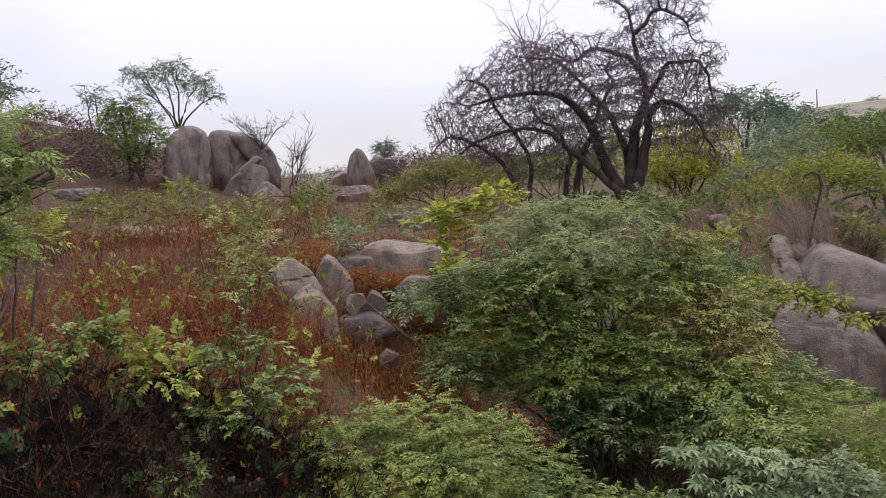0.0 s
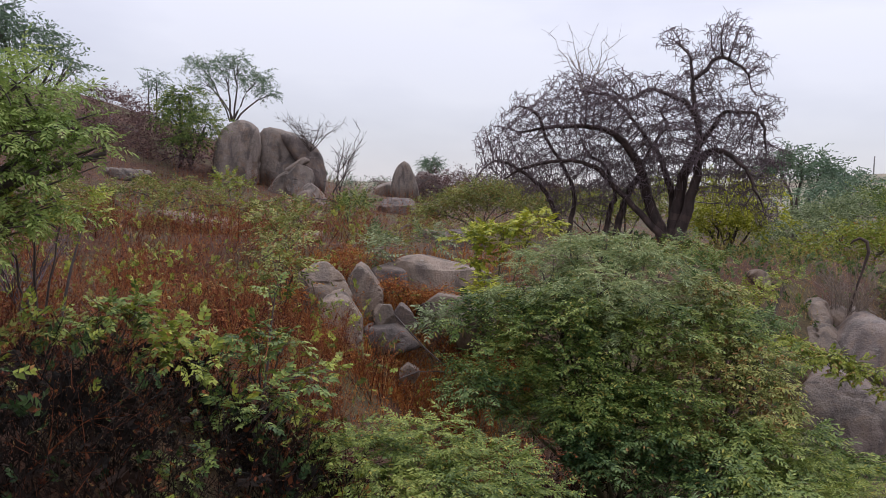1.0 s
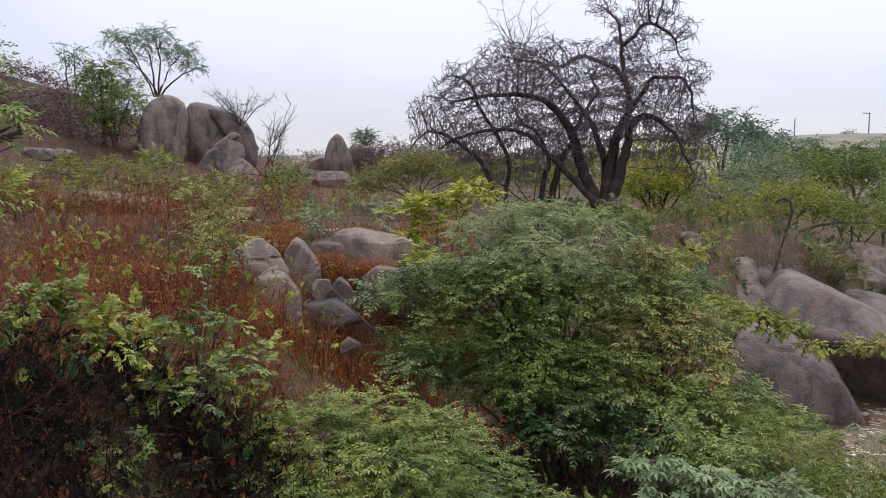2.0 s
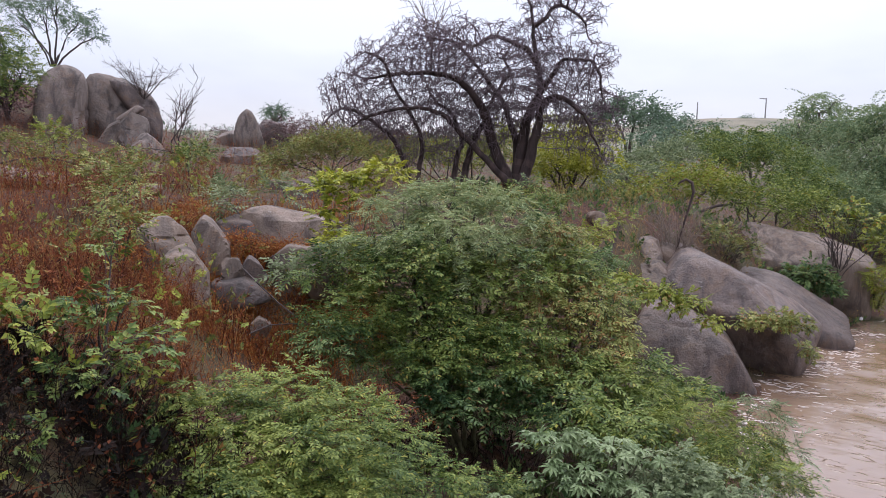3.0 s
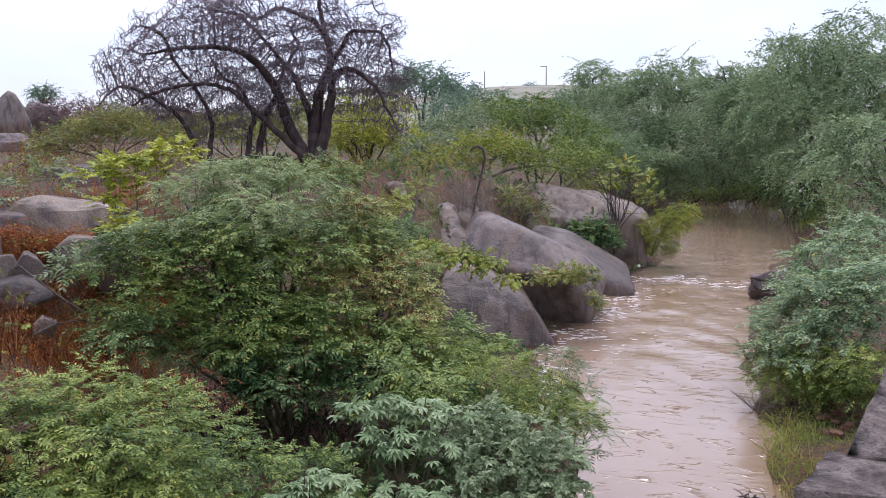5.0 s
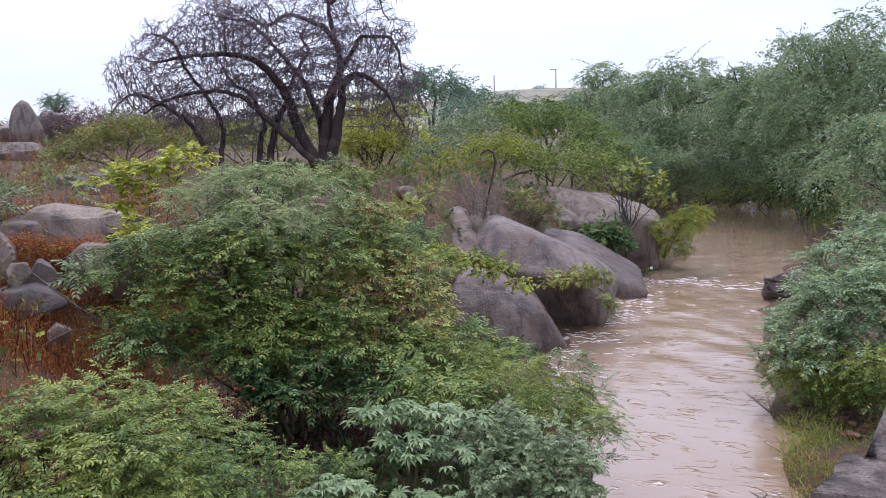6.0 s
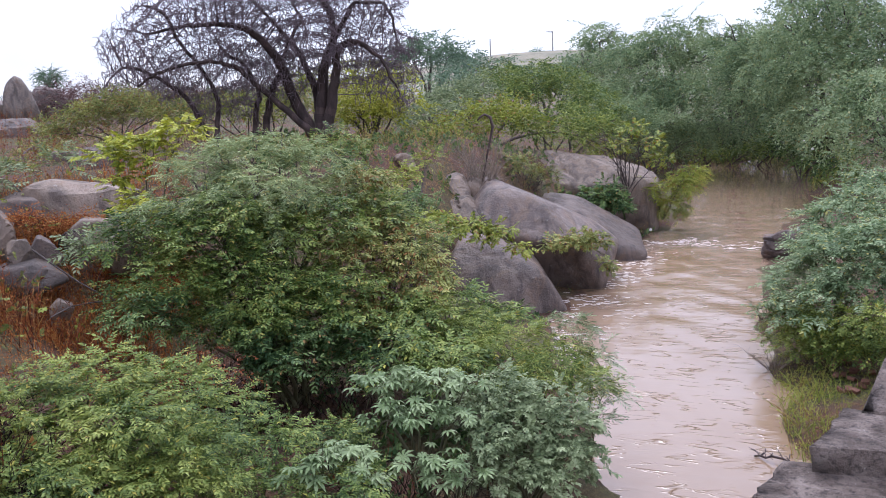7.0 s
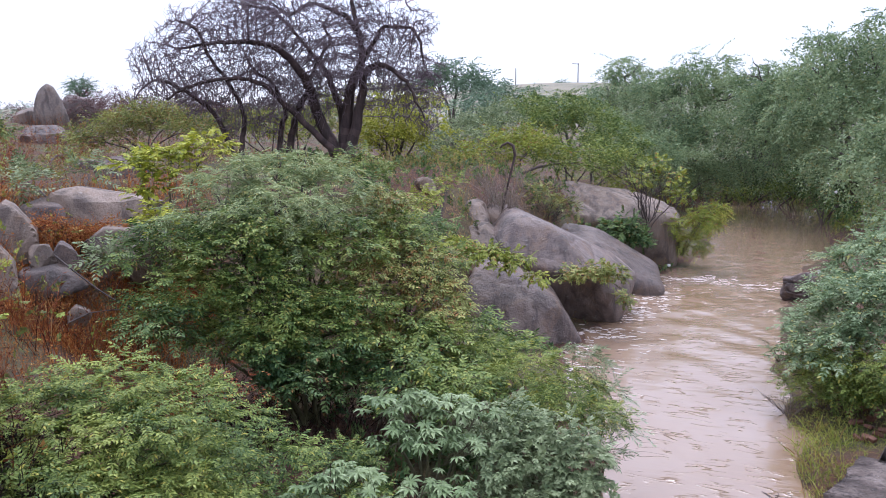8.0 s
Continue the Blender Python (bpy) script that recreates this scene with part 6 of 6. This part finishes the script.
castor_plant(((15.62, 8.6, 1.84, 0.27), (17.95, 8.6, 1.89, 0.27), (20.45, 8.6, 1.79, 0.3), (22.35, 8.7, 1.74, 0.25), (18.65, 8.3, 1.59, 0.31), (21.39, 8.3, 1.5, 0.27), (16.53, 8.3, 1.58, 0.25),), at(18.99, 8.69), 165)
castor_plant(((12.95, 7.8, 1.37, 0.28), (10.61, 7.6, 1.42, 0.28), (14.34, 7.6, 1.26, 0.25),), at(12.63, 7.87), 80)
castor_plant(((20.81, 7.8, 1.22, 0.3), (22.05, 7.7, 1.11, 0.23), (18.21, 7.7, 1.23, 0.25),), at(20.36, 7.93), 50)


# ---- brush, grass and litter ----
def brush(name, label, patches, kinds, mat, per_m2, height, tilt=0.3, category="brush", lift=0.0):
    """Countless stalks on stretches of ground: each stretch is bearing from, to, distance from, to."""
    g = Soup()
    for b0, b1, d0, d1, k in patches:
        area = radians(b1 - b0) * (d1 * d1 - d0 * d0) / 2
        n = int(area * per_m2 * k)
        b = np.radians(rng.uniform(b0, b1, n))
        d = np.sqrt(rng.uniform(d0 * d0, d1 * d1, n))
        x, y = d * np.sin(b), d * np.cos(b)
        keep = rng.random(n) < 0.35 + 0.65 * sm(lumps(x, y, 0.9, b0), -0.5, 0.4)
        x, y = x[keep], y[keep]
        s, w = x * CREEK[0] + y * CREEK[1], x * ACROSS[0] + y * ACROSS[1]
        dry = (w < np.interp(s, S_L, W_L) - 0.15) | (w > np.interp(s, S_R, W_R) - 0.1)
        x, y = x[dry], y[dry]
        p = np.stack([x, y, ground(x, y) - 0.03 + lift * rng.uniform(0.3, 1.0, len(x))], -1)
        way = np.array((0, 0, 1.0)) + rng.normal(0, tilt, p.shape) * (1, 1, 0.3)
        up = rng.normal(0, 1, p.shape)
        size = height * rng.uniform(0.45, 1.15, len(p)) * (0.75 + 0.35 * lumps(x, y, 1.6, 2.0))
        scatter(g, kinds, p, way, up, np.maximum(size, 0.1 * height))
    ob = new(name, g.mesh(name, mat))
    return tagged(ob, label, category, kind="stuff")


brush("dry_brush", "tangled reddish-brown dry brush on the slope", ((-36, -9.5, 7.6, 13, 1.0), (-36, -10, 6.6, 7.6, 0.25), (-36, -12, 13, 23, 0.4)), STALK, BROWN, 145, 0.8)
brush("rust_brush", "rust-coloured dry brush and grass in the gully", ((-26, -10, 8.0, 14.0, 0.9), (-30, -19, 6.4, 8.0, 0.3), (-10, 3.5, 9.5, 12.4, 0.8), (-26, -12, 14, 20, 0.4)), STALK, RUST, 150, 0.6)
brush("rust_grass", "short rust-coloured grass between the gully rocks", ((-12, 4, 12.0, 18.5, 1.0),), GRASSY, RUST, 260, 0.5)
# Fills the slope's foot and bush hollow with shade as near-black colour.
brush("painted_shade_brush", "tangled undergrowth with deep shade put into its near-black colour", ((-40, -8, 4.5, 8.2, 1.0), (2, 15, 9.8, 12.0, 0.7), (14, 24, 6.2, 8.4, 0.5)), TWIGGY, UMBER, 190, 0.95, 0.6)
# Herbs darkened by their leaf colour to read as shaded.
brush("shade_herbs", "green leaves with the slope's shade put into their colour", ((-42, -8, 4.3, 8.2, 1.0),), BROAD, SHADE_LEAF, 42, 0.2, 1.3, "herbs", 0.6)
# Leaf tangle in the same shade colour, to blacken the slope's foot.
brush("shade_litter", "leafy tangle with the slope's shade put into its colour", ((-42, -8, 4.3, 8.0, 1.0),), BROAD, UMBER, 190, 0.26, 1.3, "brush", 0.45)
brush("red_litter", "fallen red-brown leaves caught in the undergrowth", ((-34, -16, 5.2, 8.2, 1.0),), BROAD, BROWN, 26, 0.13, 1.3, "brush", 0.55)
brush("twig_brush", "bare brown twigs standing over the brush", ((-36, -8, 7.5, 24, 1.0), (-12, 4, 10, 12.5, 1.0)), TWIGGY, BROWN, 22, 1.1)
brush("green_sprigs", "yellow-green sprigs among the dry brush", ((-36, -6, 7.0, 14, 1.0), (-36, -8, 14, 26, 0.5), (-10, 6, 12, 24, 0.5)), BROAD, OLIVE, 10, 0.2, 1.4, "sprigs", 0.8)
brush("lime_sprigs", "bright sprigs among the dry brush", ((-36, -8, 7.0, 24, 1.0), (-12, 5, 11.5, 19, 0.7)), BROAD, LIME, 9, 0.2, 1.2, "sprigs", 0.9)
brush("shade_sprigs", "yellow-green leaf sprigs over the dark undergrowth", ((-38, -9, 5.6, 8.6, 1.0),), BROAD, LIME, 4, 0.15, 1.2, "sprigs", 1.0)
brush("far_brush", "brown dry brush on the upper slope", ((-38, -3, 20, 36, 1.0), (-20, 14, 28, 46, 0.6)), STALK, BROWN, 10, 0.9)
brush("plum_brush", "purple-brown dry brush on the hillside", ((-42, -16, 32, 60, 1.0), (-14, 8, 46, 85, 0.5)), STALK, PLUM, 3.6, 1.5)
brush("straw_grass", "straw-coloured dry grass between the shrubs", ((-30, -8, 12, 30, 0.25), (-8, 24, 17, 30, 0.9), (10, 22, 19, 25, 2.0), (20, 36, 18, 31, 2.2)), STALK, STRAW, 12, 0.6)
brush("green_brush", "mixed green brush between the shrubs and the creek rocks", ((14, 22, 23, 46, 1.0), (22, 36, 31.5, 46, 1.0), (-6, 14, 22, 40, 0.5)), SPRAY, OLIVE, 7, 0.55, 0.8, "brush")
brush("lime_brush", "yellow-green brush between the shrubs", ((14, 21, 22, 40, 1.0), (21, 34, 31.5, 40, 1.0)), SPRAY, LIME, 4, 0.5, 0.8, "brush")
brush("pool_herbs", "pale green herbs on the bank of the pool", ((36.5, 44.5, 53.5, 60, 1.0), (44, 48.5, 41, 54, 1.0)), SPRAY, LEUC_PALE, 12, 1.1, 0.7, "herbs")
brush("gully_grass", "orange dry grass between the gully rocks", ((-9.2, -3.6, 13.9, 16.6, 1.0), (-12.5, -8.6, 12.6, 13.4, 1.0), (-8.5, -2.0, 12.2, 13.7, 1.0), (-6.5, 2.0, 15.4, 16.4, 1.0)), GRASSY, RUST, 210, 0.52, 0.35, "grass")
brush("creek_grass", "green and yellow grass along the creek banks", ((44, 58, 8.0, 14, 1.0), (28, 52, 36, 62, 0.1)), BLADE, GRASS, 320, 0.42, 0.6, "grass")
brush("bank_grass", "rank green and yellow grass at the water's edge", ((44, 57, 8.2, 15.5, 1.0),), TUFT, GRASS, 520, 0.18, 1.0, "grass")
brush("low_herbs", "low green herbs over the ground", ((3, 28, 6.0, 15, 0.7), (8, 36, 16, 32, 0.5)), BROAD, LEUC_DEEP, 40, 0.34, 0.8, "herbs")
brush("far_scrub", "distant grey-green scrub on the plain", ((-20, 40, 60, 240, 1.0),), SPRAY, MESQ_HAZE, 0.07, 2.4, 0.5, "scrub")


def foam():
    """Broken white water: short wavy ribbons on the crests, gathered along the rocks and in the narrows."""
    g = Soup()
    race = np.array([at(*q) for q in ((37.63, 27.4, 0.03), (35.74, 25.2, 0.02), (34.19, 22.8, 0.01), (32.21, 20.04, 0), (30.58, 18, -0.02), (29.12, 16, -0.06), (28.06, 14.8, -0.01),)])
    riffle = np.array([at(*q) for q in ((36.88, 27.4, 0.03), (38.76, 27, 0.01), (40.96, 26.5, 0.01), (42.77, 26, -0.04),)])
    for line, spread, count in ((race, 0.45, 560), (riffle, 0.8, 150)):
        for _ in range(count):
            u = rng.uniform(0, len(line) - 1.001)
            i = int(u)
            c = line[i] * (1 - u + i) + line[i + 1] * (u - i) + ACROSS * rng.normal(0, spread) + CREEK * rng.normal(0, 0.3)
            c[2] = 0.0
            if lumps(c[0], c[1], 2.1, 4.0) < -0.25:
                continue
            turn = rng.normal(0.0, 0.5)
            d = ACROSS * math.cos(turn) + CREEK * math.sin(turn)
            s = np.array((-d[1], d[0], 0))
            k, length, wide = 6, rng.uniform(0.04, 0.26), rng.uniform(0.005, 0.022)
            t = np.linspace(-0.5, 0.5, k)
            mid = c + np.outer(t, d) * length + np.outer(np.cumsum(rng.normal(0, 0.014, k)), s)
            w = wide * (1 - (2 * np.abs(t)) ** 2) + 0.001
            v = np.concatenate([mid + s * w[:, None], mid - s * w[:, None], mid])
            v[:2 * k, 2] = 0.024
            v[2 * k:, 2] = 0.034
            q = np.arange(k - 1)
            f = [(a, a + 1, 2 * k + a + 1) for a in q] + [(a, 2 * k + a + 1, 2 * k + a) for a in q] + [(k + a, 2 * k + a, 2 * k + a + 1) for a in q] + [(k + a, 2 * k + a + 1, k + a + 1) for a in q]
            g.add(v, np.array(f))
    return tagged(new("foam", g.mesh("foam", FOAM, True)), "streaks of dirty white foam on the creek", "foam", kind="stuff")


foam()

# ---- far things ----
def utility_pole(b, d, height, arm):
    base = at(b, d)
    ob = thing("utility_pole", "thin grey utility pole on the distant hill", "pole", base, "utility poles")
    g = Soup()
    tube(g, np.array((base - (0, 0, 0.5), base + (0, 0, height))), (0.3, 0.22), 8)
    part("post", g, POLE_MAT, ob, smooth=True)
    if arm:
        g = Soup()
        side = np.array((math.cos(radians(b)), -math.sin(radians(b)), 0))
        tube(g, np.array((base + side * 0.3 + (0, 0, height - 0.3), base - side * 2.6 + (0, 0, height - 0.1))), (0.2, 0.2), 6)
        part("crossarm", g, POLE_MAT, ob)


utility_pole(24.92, 360, 7.2, False)
utility_pole(29.18, 380, 8.5, True)


def scrap(b, d, z, size, seed, name="plastic_bag", label="torn white plastic bag caught in the bank", mat=None, flat=1.0):
    r = np.random.default_rng(seed)
    bm = bmesh.new()
    bmesh.ops.create_icosphere(bm, subdivisions=3, radius=size)
    for v in bm.verts:
        n = noise.fractal(v.co * (2.2 / size) + Vector(r.uniform(-9, 9, 3)), 0.7, 2.3, 4)
        v.co *= 1 + 0.55 * n
        v.co.z *= flat
    me = bpy.data.meshes.new(name)
    bm.to_mesh(me)
    bm.free()
    me.materials.append(mat or PLASTIC)
    ob = new(name, me)
    ob.location = tuple(at(b, d, z))
    return tagged(ob, label, "litter")


scrap(45.44, 37, 2.56, 0.1, 0)
scrap(45.86, 36, 2.26, 0.05, 1)
scrap(45.23, 25, 0.8, 0.05, 2)
scrap(35.73, 27.5, 0.34, 0.045, 3)


def broken_brick(b, d, z, seed):
    r = np.random.default_rng(seed)
    bm = bmesh.new()
    bmesh.ops.create_cube(bm, size=1.0)
    for v in bm.verts:
        v.co = Vector((v.co.x * r.uniform(0.09, 0.16), v.co.y * 0.09, v.co.z * 0.06)) + Vector(r.normal(0, 0.006, 3))
    bmesh.ops.bevel(bm, geom=bm.edges[:], offset=0.008, segments=1, affect="EDGES")
    me = bpy.data.meshes.new("broken_brick")
    bm.to_mesh(me)
    bm.free()
    me.materials.append(BRICK_MAT)
    ob = new("broken_brick", me)
    ob.matrix_world = pose(*(at(b, d) + (0, 0, 0.04 + z)), r.uniform(-25, 25), r.uniform(-25, 25), r.uniform(0, 180))
    return tagged(ob, "broken red-brown brick on the bank", "brick", "brick rubble")


broken_brick(48.24, 14.14, 0, 20)
broken_brick(48.76, 13.91, 0.03, 21)
broken_brick(49.24, 14.32, 0.06, 22)
broken_brick(49.6, 13.87, 0, 23)
broken_brick(48.62, 13.44, 0.03, 24)
broken_brick(49.06, 14.6, 0.06, 25)
broken_brick(48.84, 14.31, 0, 26)
broken_brick(49.35, 13.63, 0.03, 27)
broken_brick(47.85, 13.99, 0.06, 28)
broken_brick(48.15, 13.53, 0, 29)
broken_brick(47.55, 14.46, 0.03, 30)
broken_brick(48.42, 14.69, 0.06, 31)
broken_brick(49.9, 14.29, 0, 32)
broken_brick(49.03, 13.34, 0.03, 33)
